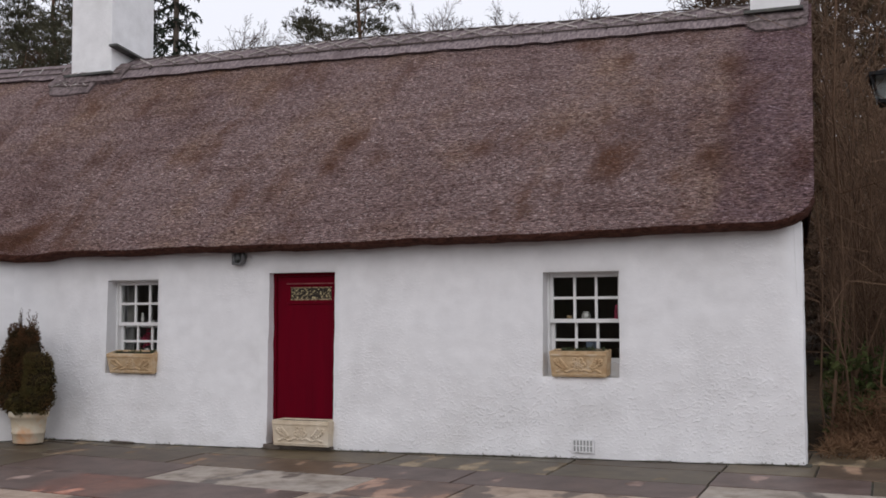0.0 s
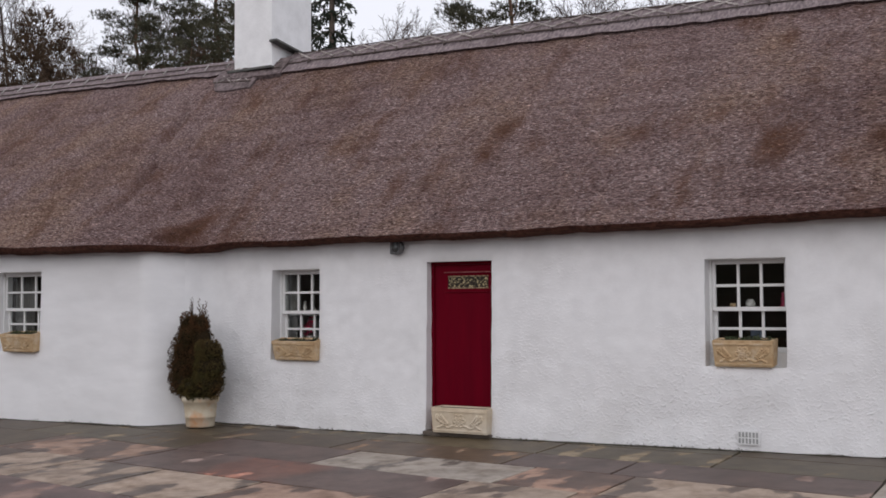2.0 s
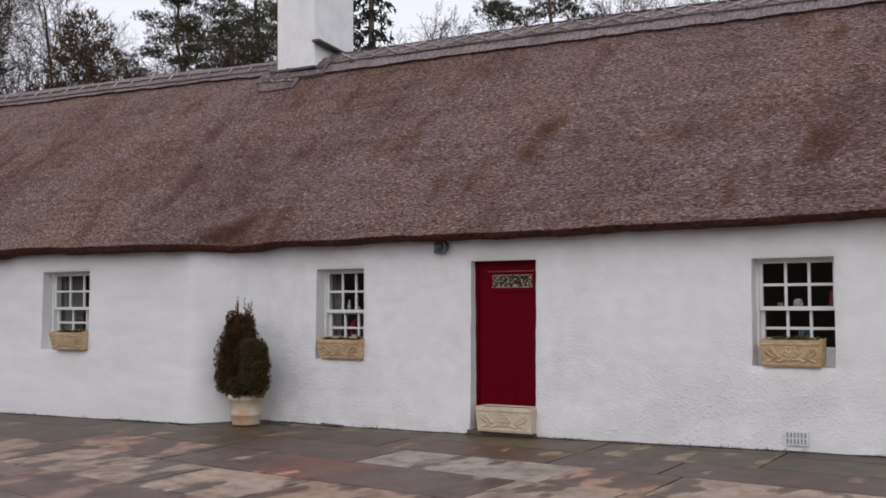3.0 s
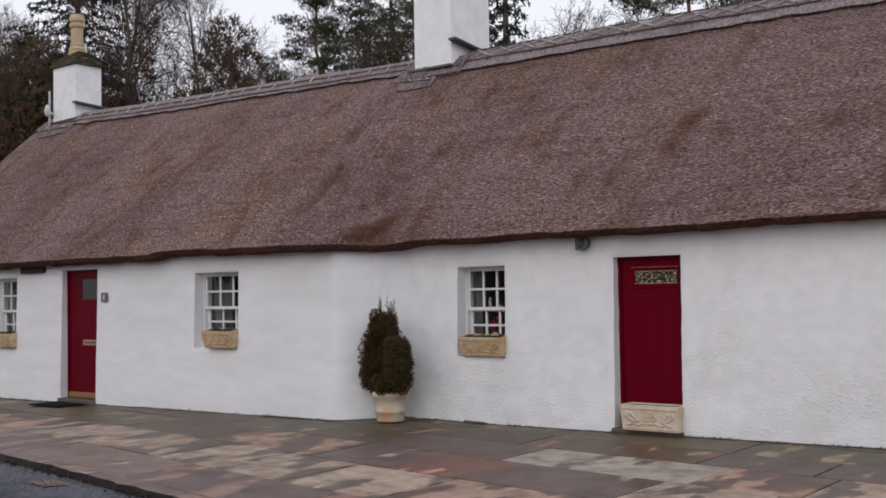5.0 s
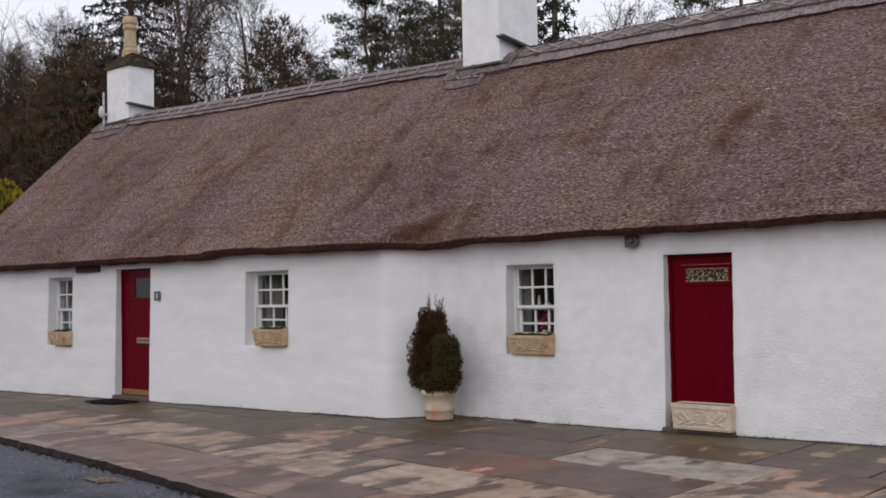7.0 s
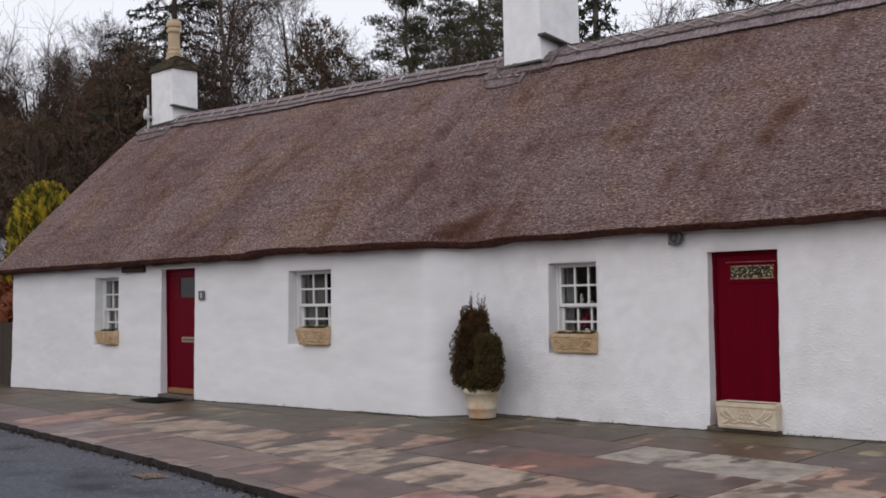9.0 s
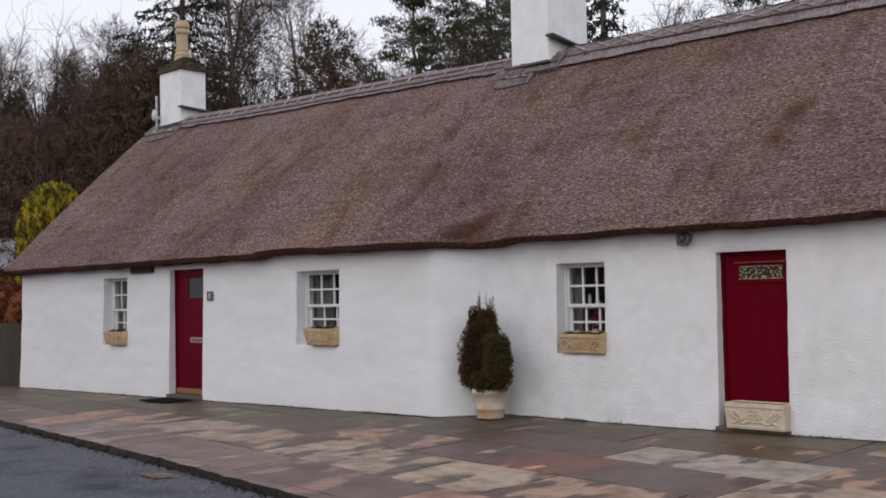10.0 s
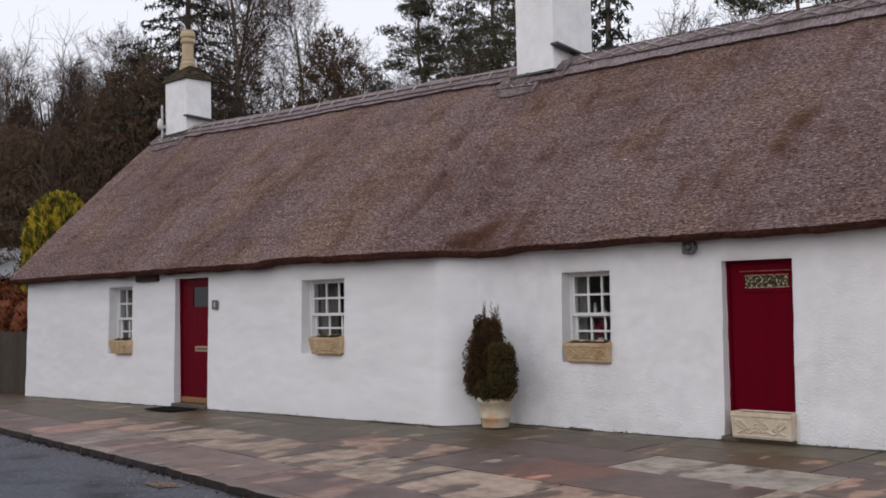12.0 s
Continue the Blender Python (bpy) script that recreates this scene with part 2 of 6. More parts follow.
SLOT_SHADE = material("grating_slot_shade", (0.40, 0.41, 0.41), 0.9, second=(0.27, 0.28, 0.27), scale=30, bump=0, spec=0.1)
DRAIN_IRON = material("rusted_drain_iron", (0.20, 0.145, 0.115), 0.85, second=(0.28, 0.21, 0.165), scale=9, per_object=0.2, bump=0.4, bump_scale=60)
KERB_TOP = material("kerb_stone_top", (0.20, 0.165, 0.155), 0.75, second=(0.115, 0.094, 0.09), scale=4, per_object=0.06, bump=0.4, bump_scale=40)
MORTAR = material("dark_joint", (0.035, 0.03, 0.026), 0.95, second=(0.06, 0.06, 0.035), scale=12, bump=0.4)
STEP_STONE = material("door_step_stone", (0.13, 0.105, 0.085), 0.8, second=(0.09, 0.072, 0.058), scale=8, bump=0.3)
EARTH = material("leaf_litter_ground", (0.035, 0.025, 0.017), 1.0, second=(0.065, 0.045, 0.027), scale=2.5, third=(0.03, 0.04, 0.014), scale2=0.15,
                 amount2=0.7, bump=0.8, bump_scale=12, bump_distance=0.05, spec=0.1)
BARK = material("grey_brown_bark", (0.17, 0.135, 0.11), 0.95, second=(0.075, 0.06, 0.05), scale=12, stretch=(3, 3, 0.6), per_object=0.15, bump=0.6, bump_scale=25, spec=0.1)
TWIG = material("bare_twigs", (0.105, 0.074, 0.060), 0.95, second=(0.066, 0.046, 0.036), scale=3, per_object=0.15, bump=0, spec=0.1)
THICKET = material("brown_thicket_stems", (0.21, 0.132, 0.084), 0.95, second=(0.095, 0.058, 0.040), scale=3, bump=0, spec=0.1)
PINE_BARK = material("pine_bark", (0.20, 0.115, 0.075), 0.95, second=(0.10, 0.066, 0.048), scale=9, stretch=(3, 3, 0.7), bump=0.6, bump_scale=25, spec=0.1)
PINE = material("pine_needles", (0.050, 0.052, 0.030), 0.8, second=(0.098, 0.090, 0.056), scale=2.5, per_object=0.15, bump=0, spec=0.2)
FIR = material("dark_fir_needles", (0.024, 0.032, 0.024), 0.8, second=(0.045, 0.055, 0.038), scale=2.5, per_object=0.15, bump=0, spec=0.2)
YEW = material("clipped_yew", (0.050, 0.046, 0.014), 0.8, second=(0.105, 0.075, 0.024), scale=9, third=(0.105, 0.042, 0.018), scale2=2.0, amount2=0.9, bump=0, spec=0.2)
YEW_CORE = material("yew_inner_shade", (0.030, 0.020, 0.010), 0.9, second=(0.016, 0.012, 0.006), scale=9, bump=0, spec=0.1)
YEW_BROWN = material("browned_yew", (0.120, 0.054, 0.024), 0.85, second=(0.045, 0.032, 0.012), scale=9, third=(0.04, 0.036, 0.012), scale2=3, amount2=0.7, bump=0, spec=0.2)
GOLD = material("golden_conifer", (0.54, 0.41, 0.04), 0.8, second=(0.085, 0.082, 0.014), stretch=(1, 1, 0.3), scale=6.0, contrast=(0.39, 0.55), bump=0, spec=0.2)
BEECH = material("rusty_beech_leaves", (0.22, 0.062, 0.024), 0.8, second=(0.065, 0.021, 0.010), scale=6, third=(0.32, 0.13, 0.055), scale2=4, amount2=0.6, bump=0, spec=0.2)
SCRUB = material("green_undergrowth", (0.040, 0.056, 0.016), 0.8, second=(0.080, 0.095, 0.030), scale=3, third=(0.10, 0.10, 0.03), scale2=0.8, amount2=0.6, bump=0, spec=0.2)
DRY = material("dry_bracken", (0.20, 0.115, 0.065), 0.95, second=(0.11, 0.060, 0.036), scale=4, third=(0.24, 0.16, 0.09), scale2=2, amount2=0.6, bump=0, spec=0.1)
BUSHY = material("olive_brown_foliage", (0.105, 0.070, 0.046), 0.9, second=(0.155, 0.105, 0.072), scale=2.0, per_object=0.2, third=(0.055, 0.052, 0.026), scale2=0.6, amount2=0.6, bump=0, spec=0.1)
IRON = material("black_lantern_iron", (0.02, 0.02, 0.022), 0.75, scale=12, bump=0.1, spec=0.2)
BRUSH = material("brown_brush", (0.075, 0.050, 0.036), 0.95, second=(0.125, 0.084, 0.062), scale=0.8, third=(0.030, 0.030, 0.016), scale2=0.25, amount2=0.7, bump=0, spec=0.05)
# the rooms' dimness is put into this dark plaster colour
DARK_ROOM = material("room_plaster_with_dimness", (0.10, 0.08, 0.07), 0.95, scale=3, bump=0)
CURTAIN = material("net_curtain", (0.30, 0.29, 0.28), 0.95, second=(0.16, 0.155, 0.15), scale=9, stretch=(6, 6, 0.4), bump=0)
LACE = material("lace_panel", (0.022, 0.016, 0.012), 0.9, second=(0.55, 0.46, 0.26), scale=55, contrast=(0.54, 0.62), detail=2, bump=0.2)
LACE_EDGE = material("lace_border", (0.50, 0.42, 0.26), 0.9, second=(0.10, 0.07, 0.045), scale=70, contrast=(0.44, 0.56), detail=2, bump=0)
CHINA = material("glazed_china", (0.75, 0.73, 0.70), 0.3, scale=8, bump=0)
CARD_BLUE = material("pale_blue_card", (0.16, 0.20, 0.27), 0.8, second=(0.11, 0.14, 0.20), scale=14, bump=0)
PINK = material("pink_petals", (0.60, 0.06, 0.14), 0.7, second=(0.40, 0.03, 0.08), scale=20, bump=0)
SPROUT = material("winter_bedding_plant", (0.045, 0.07, 0.02), 0.8, second=(0.03, 0.03, 0.015), scale=20, bump=0)
FROST = material("dull_door_glass", (0.034, 0.036, 0.039), 0.3, second=(0.03, 0.032, 0.035), scale=5, bump=0, spec=0.6)
LEAD = material("lead_grey_plaque", (0.13, 0.13, 0.14), 0.5, scale=15, bump=0.1)
OFFWHITE = material("off_white_enamel", (0.7, 0.7, 0.68), 0.4, scale=9, bump=0)
CAR_PAINT = material("white_car_paint", (0.72, 0.74, 0.78), 0.25, second=(0.70, 0.72, 0.76), scale=3, bump=0, spec=0.6)
TYRE = material("tyre_rubber", (0.02, 0.02, 0.02), 0.9, scale=20, bump=0.1)


def glass(name, tint, rough=0.02):
    m = bpy.data.materials.new(name)
    m.use_nodes = True
    b = m.node_tree.nodes["Principled BSDF"]
    b.inputs["Base Color"].default_value = (*tint, 1)
    b.inputs["Roughness"].default_value, b.inputs["Transmission Weight"].default_value, b.inputs["IOR"].default_value = rough, 1.0, 1.45
    return m


GLASS = glass("window_glass", (0.85, 0.88, 0.88))
LAMP_GLASS = glass("frosted_lamp_glass", (0.75, 0.8, 0.8), 0.35)


# slabs: sandstone flags of several hues, dry and pale in ragged patches, dark where wet
def flag_material(name, damp_by, tint=(1.0, 1.0, 1.0), own_hue=False, soaked=(0.33, 0.295, 0.275)):
    m = material(name, tuple(a * c for a, c in zip((0.293, 0.222, 0.182), tint)), 0.6, second=tuple(a * c for a, c in zip((0.375, 0.290, 0.236), tint)), scale=6,
                 third=tuple(a * c for a, c in zip((0.23, 0.175, 0.145), tint)), scale2=2.0, amount2=0.6,
                 per_object=0.12, bump=0.25, bump_scale=35)
    n, l = m.node_tree.nodes, m.node_tree.links
    b = n["Principled BSDF"]
    was = b.inputs["Base Color"].links[0].from_socket
    info, ramp, hue = n.new("ShaderNodeObjectInfo"), n.new("ShaderNodeValToRGB"), n.new("ShaderNodeMixRGB")
    ramp.color_ramp.interpolation = "CONSTANT"
    hues = ((0.0, (0.95, 0.92, 0.88)), (0.25, (0.80, 0.72, 0.68)), (0.45, (1.06, 1.0, 0.88)), (0.62, (0.96, 0.76, 0.70)), (0.74, (0.80, 0.84, 0.84)), (0.88, (0.68, 0.58, 0.54)))
    for k, (p, c) in enumerate(hues):
        e = ramp.color_ramp.elements[k] if k < 2 else ramp.color_ramp.elements.new(p)
        e.position, e.color = p, (*c, 1)
    hue.blend_type, hue.inputs["Fac"].default_value = "MULTIPLY", 0.0 if own_hue else 1.0
    l.new(info.outputs["Random"], ramp.inputs["Fac"])
    l.new(was, hue.inputs["Color1"]), l.new(ramp.outputs["Color"], hue.inputs["Color2"])
    geo, mp, t, r = n.new("ShaderNodeNewGeometry"), n.new("ShaderNodeMapping"), n.new("ShaderNodeTexNoise"), n.new("ShaderNodeMapRange")
    mp.inputs["Scale"].default_value, mp.inputs["Rotation"].default_value = (1.7, 0.75, 1.0), (0, 0, radians(-12))
    t.inputs["Scale"].default_value, t.inputs["Detail"].default_value, t.inputs["Roughness"].default_value = 1.25, 7.0, 0.55
    l.new(geo.outputs["Position"], mp.inputs["Vector"]), l.new(mp.outputs["Vector"], t.inputs["Vector"])
    bias, add = n.new("ShaderNodeMapRange"), n.new("ShaderNodeMath")
    bias.inputs["To Min"].default_value, bias.inputs["To Max"].default_value = -0.12 * (not own_hue) - damp_by, 0.12 * (not own_hue) - damp_by
    again = n.new("ShaderNodeMath")
    again.operation, again.inputs[1].default_value = "MULTIPLY", 7.31
    part_of = n.new("ShaderNodeMath")
    part_of.operation = "FRACT"
    l.new(info.outputs["Random"], again.inputs[0]), l.new(again.outputs[0], part_of.inputs[0])
    l.new(part_of.outputs[0], bias.inputs["Value"])
    l.new(t.outputs["Fac"], add.inputs[0]), l.new(bias.outputs["Result"], add.inputs[1])
    r.inputs["From Min"].default_value, r.inputs["From Max"].default_value = 0.495, 0.54
    l.new(add.outputs[0], r.inputs["Value"])
    wet = n.new("ShaderNodeMixRGB")
    wet.blend_type, wet.inputs["Color1"].default_value, wet.inputs["Color2"].default_value = "MIX", (*soaked, 1), (1.08, 1.06, 1.02, 1)
    l.new(r.outputs["Result"], wet.inputs["Fac"])
    damp = n.new("ShaderNodeMixRGB")
    damp.blend_type, damp.inputs["Fac"].default_value = "MULTIPLY", 1.0
    l.new(hue.outputs["Color"], damp.inputs["Color1"]), l.new(wet.outputs["Color"], damp.inputs["Color2"])
    fine, fr, speck = n.new("ShaderNodeTexNoise"), n.new("ShaderNodeMapRange"), n.new("ShaderNodeMixRGB")
    fine.inputs["Scale"].default_value, fine.inputs["Detail"].default_value, fine.inputs["Roughness"].default_value = 3.2, 9.0, 0.68
    fr.inputs["From Min"].default_value, fr.inputs["From Max"].default_value = 0.44, 0.66
    l.new(geo.outputs["Position"], fine.inputs["Vector"]), l.new(fine.outputs["Fac"], fr.inputs["Value"])
    speck.blend_type, speck.inputs["Color2"].default_value = "MULTIPLY", (0.56, 0.51, 0.40 if damp_by > 0.15 else 0.46, 1)
    l.new(fr.outputs["Result"], speck.inputs["Fac"]), l.new(damp.outputs["Color"], speck.inputs["Color1"])
    l.new(speck.outputs["Color"], b.inputs["Base Color"])
    gloss = n.new("ShaderNodeMapRange")
    gloss.inputs["To Min"].default_value, gloss.inputs["To Max"].default_value = 0.5, 0.8
    l.new(r.outputs["Result"], gloss.inputs["Value"])
    l.new(gloss.outputs["Result"], b.inputs["Roughness"])
    return m


def veined(m):
    """A red bed of stone across the middle of a mauve flag."""
    n, l = m.node_tree.nodes, m.node_tree.links
    b = n["Principled BSDF"]
    was = b.inputs["Base Color"].links[0].from_socket
    tc, sep, wob, add, r, x = n.new("ShaderNodeTexCoord"), n.new("ShaderNodeSeparateXYZ"), n.new("ShaderNodeTexNoise"), n.new("ShaderNodeMath"), n.new("ShaderNodeValToRGB"), n.new("ShaderNodeMixRGB")
    wob.inputs["Scale"].default_value, wob.inputs["Detail"].default_value = 1.6, 6.0
    l.new(tc.outputs["Object"], sep.inputs["Vector"]), l.new(tc.outputs["Object"], wob.inputs["Vector"])
    add.operation = "ADD"
    l.new(sep.outputs["X"], add.inputs[0]), l.new(wob.outputs["Fac"], add.inputs[1])
    half = n.new("ShaderNodeMath")
    half.operation, half.inputs[1].default_value, half.inputs[2].default_value = "MULTIPLY_ADD", 0.4, 0.12
    l.new(add.outputs[0], half.inputs[0])
    e = r.color_ramp.elements
    e[0].position, e[0].color = 0.0, (1, 1, 1, 1)
    e[1].position, e[1].color = 0.10, (1.30, 0.80, 0.64, 1)
    for p, c in ((0.40, (1.42, 0.95, 0.78, 1)), (0.52, (1, 1, 1, 1))):
        e.new(p).color = c
    l.new(half.outputs[0], r.inputs["Fac"])
    x.blend_type, x.inputs["Fac"].default_value = "MULTIPLY", 1.0
    l.new(was, x.inputs["Color1"]), l.new(r.outputs["Color"], x.inputs["Color2"])
    l.new(x.outputs["Color"], b.inputs["Base Color"])


FLAG = flag_material("sandstone_flag", 0.0)
FLAG_DAMP = flag_material("damp_sandstone_flag", 0.15, (0.94, 1.01, 0.88), soaked=(0.33, 0.315, 0.27))
FLAG_PALE = flag_material("pale_grey_flag", -0.105, (0.92, 1.06, 1.14), True)
FLAG_TAN = flag_material("pale_tan_flag", -0.05, (0.98, 1.0, 0.98), True)
FLAG_RED = flag_material("red_sandstone_flag", 0.03, (0.95, 0.80, 0.74), True)
FLAG_PINK = flag_material("pink_sandstone_flag", -0.03, (1.0, 0.88, 0.83), True)
FLAG_WET = flag_material("wet_mauve_flag", 0.12, (0.95, 0.90, 0.98), True)
FLAG_MIXED = flag_material("mauve_flag_with_red_vein", 0.10, (0.95, 0.90, 0.98), True)
veined(FLAG_MIXED)
FLAG_OUTER = flag_material("grey_sandstone_flag", 0.03, (0.92, 0.92, 1.02), soaked=(0.52, 0.46, 0.46))


# ---- mesh helpers ----
def mesh_of(name, verts, faces, mat, smooth=False):
    me = bpy.data.meshes.new(name)
    me.from_pydata([tuple(v) for v in verts], [], faces)
    me.materials.append(mat)
    if smooth:
        me.shade_smooth()
    me.update()
    return me


def part(name, bm, mat, parent=None, label="", smooth=False, kind=""):
    """Links a bmesh (or a mesh) as one object under a thing."""
    if isinstance(bm, bmesh.types.BMesh):
        bmesh.ops.recalc_face_normals(bm, faces=bm.faces)
        me = bpy.data.meshes.new(name)
        bm.to_mesh(me)
        bm.free()
        me.materials.append(mat)
        if smooth:
            me.shade_smooth()
    else:
        me = bm
    ob = new(name, me)
    if parent:
        ob.parent = parent
    if label:
        ob["label"] = label
    if kind:
        ob["kind"] = kind
    return ob


def thing(name, label, category, at=(0, 0, 0), turn=0.0, group="", kind=""):
    ob = new(name)
    ob.empty_display_size = 0.2
    ob.matrix_basis = pose(*at, 0, 0, turn)
    return tagged(ob, label, category, group, kind)


def box(bm, x0, x1, y0, y1, z0, z1, bevel=0.0, taper=0.0):
    """Adds a box; taper draws its foot in on every side."""
    v = [bm.verts.new((x + (taper if x == x0 else -taper) * (z == z0), y + (taper if y == y0 else -taper) * (z == z0), z))
         for z in (z0, z1) for x, y in ((x0, y0), (x1, y0), (x1, y1), (x0, y1))]
    fs = [bm.faces.new([v[i] for i in f]) for f in ((3, 2, 1, 0), (4, 5, 6, 7), (0, 1, 5, 4), (1, 2, 6, 5), (2, 3, 7, 6), (3, 0, 4, 7))]
    if bevel:
        es = list({e for f in fs for e in f.edges})
        bmesh.ops.bevel(bm, geom=es, offset=bevel, segments=2, affect="EDGES", profile=0.6)
    return bm


def boxes(*dims, bevel=0.0):
    bm = bmesh.new()
    for d in dims:
        box(bm, *d, bevel=bevel)
    return bm


def lathe(profile, sides=28, wobble=0.0):
    """A turned body from (radius, height) pairs."""
    bm = bmesh.new()
    rings = []
    for r, z in profile:
        rings.append([bm.verts.new((r * math.cos(a) * (1 + wobble * math.sin(3 * a + z * 9)), r * math.sin(a), z)) for a in (2 * math.pi * k / sides for k in range(sides))])
    for a, b in zip(rings, rings[1:]):
        for k in range(sides):
            bm.faces.new((a[k], a[(k + 1) % sides], b[(k + 1) % sides], b[k]))
    bm.faces.new(rings[0][::-1]), bm.faces.new(rings[-1])
    return bm


def rod(p, q, r, sides=5, r2=None):
    """Vertices and faces of a tapered rod from p to q."""
    p, q = Vector(p), Vector(q)
    d = (q - p).normalized()
    u = d.orthogonal().normalized()
    w = d.cross(u)
    vs = []
    for c, rad in ((p, r), (q, r if r2 is None else r2)):
        vs += [c + rad * (math.cos(a) * u + math.sin(a) * w) for a in (2 * math.pi * k / sides for k in range(sides))]
    fs = [(k, (k + 1) % sides, sides + (k + 1) % sides, sides + k) for k in range(sides)]
    return vs, fs + [tuple(range(sides))[::-1], tuple(range(sides, 2 * sides))]


def smooth(a, b, x):
    t = min(1.0, max(0.0, (x - a) / (b - a)))
    return t * t * (3 - 2 * t)


def fbm(x, y, z=0.0, octaves=3):
    return noise.fractal(Vector((x, y, z)), 1.0, 2.0, octaves)


# ---- the lie of the land ----
def level(x, y):
    """Height of the pavement's plane."""
    return 0.018 + 0.0135 * max(-30, min(12, x)) + 0.012 * max(-6, min(1, y)) + 0.037 * smooth(-1.5, -5.5, x)


ROW_SLOPE, KERB_ROW = -0.14, -5.43  # the flags' courses run at this slope to the wall; y = row + slope * x


def land(x, y):
    """Height of the open ground: level by the road, a wooded bank behind the cottages."""
    d = math.hypot(x - 5.6, y + 10.85)
    left = smooth(25, 62, math.degrees(math.atan2(5.6 - x, y + 10.85)))
    rise = smooth(27, 62, d) * (3.2 + 5.2 * left) + smooth(60, 300, d) * 8
    rise *= smooth(-4, 9, y)
    rise += 5 * smooth(-22, -50, y) * (1 + 0.2 * fbm(x * 0.05, 2.0))  # an unseen bank added across the road, to darken the panes' reflections
    return level(x, y) - 0.15 + rise + 0.25 * fbm(x * 0.15, y * 0.15) * smooth(7, 14, y)


# ---- ground, road, kerb bed ----
def sheet(name, xs, ys, height, mat, label, category):
    verts = [(x, y, height(x, y)) for x in xs for y in ys]
    k = len(ys)
    faces = [(i * k + j, (i + 1) * k + j, (i + 1) * k + j + 1, i * k + j + 1) for i in range(len(xs) - 1) for j in range(k - 1)]
    return tagged(part(name, mesh_of(name, verts, faces, mat, True), mat), label, category, kind="structure")


def spread(lo, hi, fine_lo, fine_hi, step, coarse):
    out = list(np.arange(fine_lo, fine_hi + 1e-6, step))
    far, s = fine_hi, coarse
    while far < hi:
        far, s = far + s, s * 1.35
        out.append(far)
    far, s = fine_lo, coarse
    while far > lo:
        far, s = far - s, s * 1.35
        out.insert(0, far)
    return [float(v) for v in out]


sheet("ground", spread(-900, 900, -60, 30, 1.5, 3), spread(-900, 900, -24, 66, 1.5, 3), lambda x, y: land(x, y) - 0.02, EARTH,
      "dark leaf-littered ground rising to a wooded bank", "ground")


def road_level(x, y):
    return level(x, -5.0) - 0.075 + 0.012 * smooth(-5, -9, y) * 4 + 0.004 * fbm(x * 0.8, y * 0.8)


road_verts, road_faces, cols = [], [], [float(v) for v in np.arange(-62, 40.1, 0.5)]
rows = [0.0, 0.15, 0.4, 0.8, 1.3, 2.0, 3.0, 4.5, 6.5, 9.0]
for x in cols:
    edge = KERB_ROW + ROW_SLOPE * x - 0.01
    for r in rows:
        road_verts.append((x, edge - r, road_level(x, edge - r)))
for i in range(len(cols) - 1):
    for j in range(len(rows) - 1):
        a = i * len(rows) + j
        road_faces.append((a, a + 1, a + len(rows) + 1, a + len(rows)))
tagged(part("road", mesh_of("road", road_verts, road_faces, ASPHALT, True), ASPHALT), "damp patched grey asphalt road beside a low kerb", "road", kind="structure")

# ---- the cottages' shared lines ----
X_RIGHT, X_PARTY, X_LEFT = 5.0, -4.30, -17.031
LEFT_OUT, DEPTH, RIDGE_Y = -0.72, 6.5, 3.25


def wall_y(x):
    """The front wall's line: the older cottage stands a step forward, with a rounded turn."""
    t = sum(min(1.0, max(0.0, (-4.06 - x - k * 0.045) / 0.54)) for k in (-2, -1, 0, 1, 2)) / 5
    return LEFT_OUT * t


def lip(x, b):
    """Front eave: how far out and how high its lower lip lies (b: 0 right cottage, 1 left)."""
    right_y, right_z = -0.28, 2.254 + 0.026 * smooth(-0.2, 2.0, x) + 0.034 * smooth(2.2, 4.6, x)
    left_y, left_z = -0.985, 2.243 + 0.022 * smooth(-6.6, -7.2, x) - 0.035 * smooth(-8.1, -8.4, x)
    wave = 0.014 * fbm(x * 0.9, 3.1) + 0.007 * fbm(x * 4.0, 7.7) - 0.050 * math.exp(-((x + 4.12) / 0.33) ** 2)
    return right_y + (left_y - right_y) * b, right_z + (left_z - right_z) * b + wave


def ridge_z(x, b):
    right = 5.46 + (5.63 - 5.46) * (4.1 - x) / 9.1
    left = 5.67 + (5.95 - 5.67) * (-6.4 - x) / 9.6
    return right + (left - right) * b


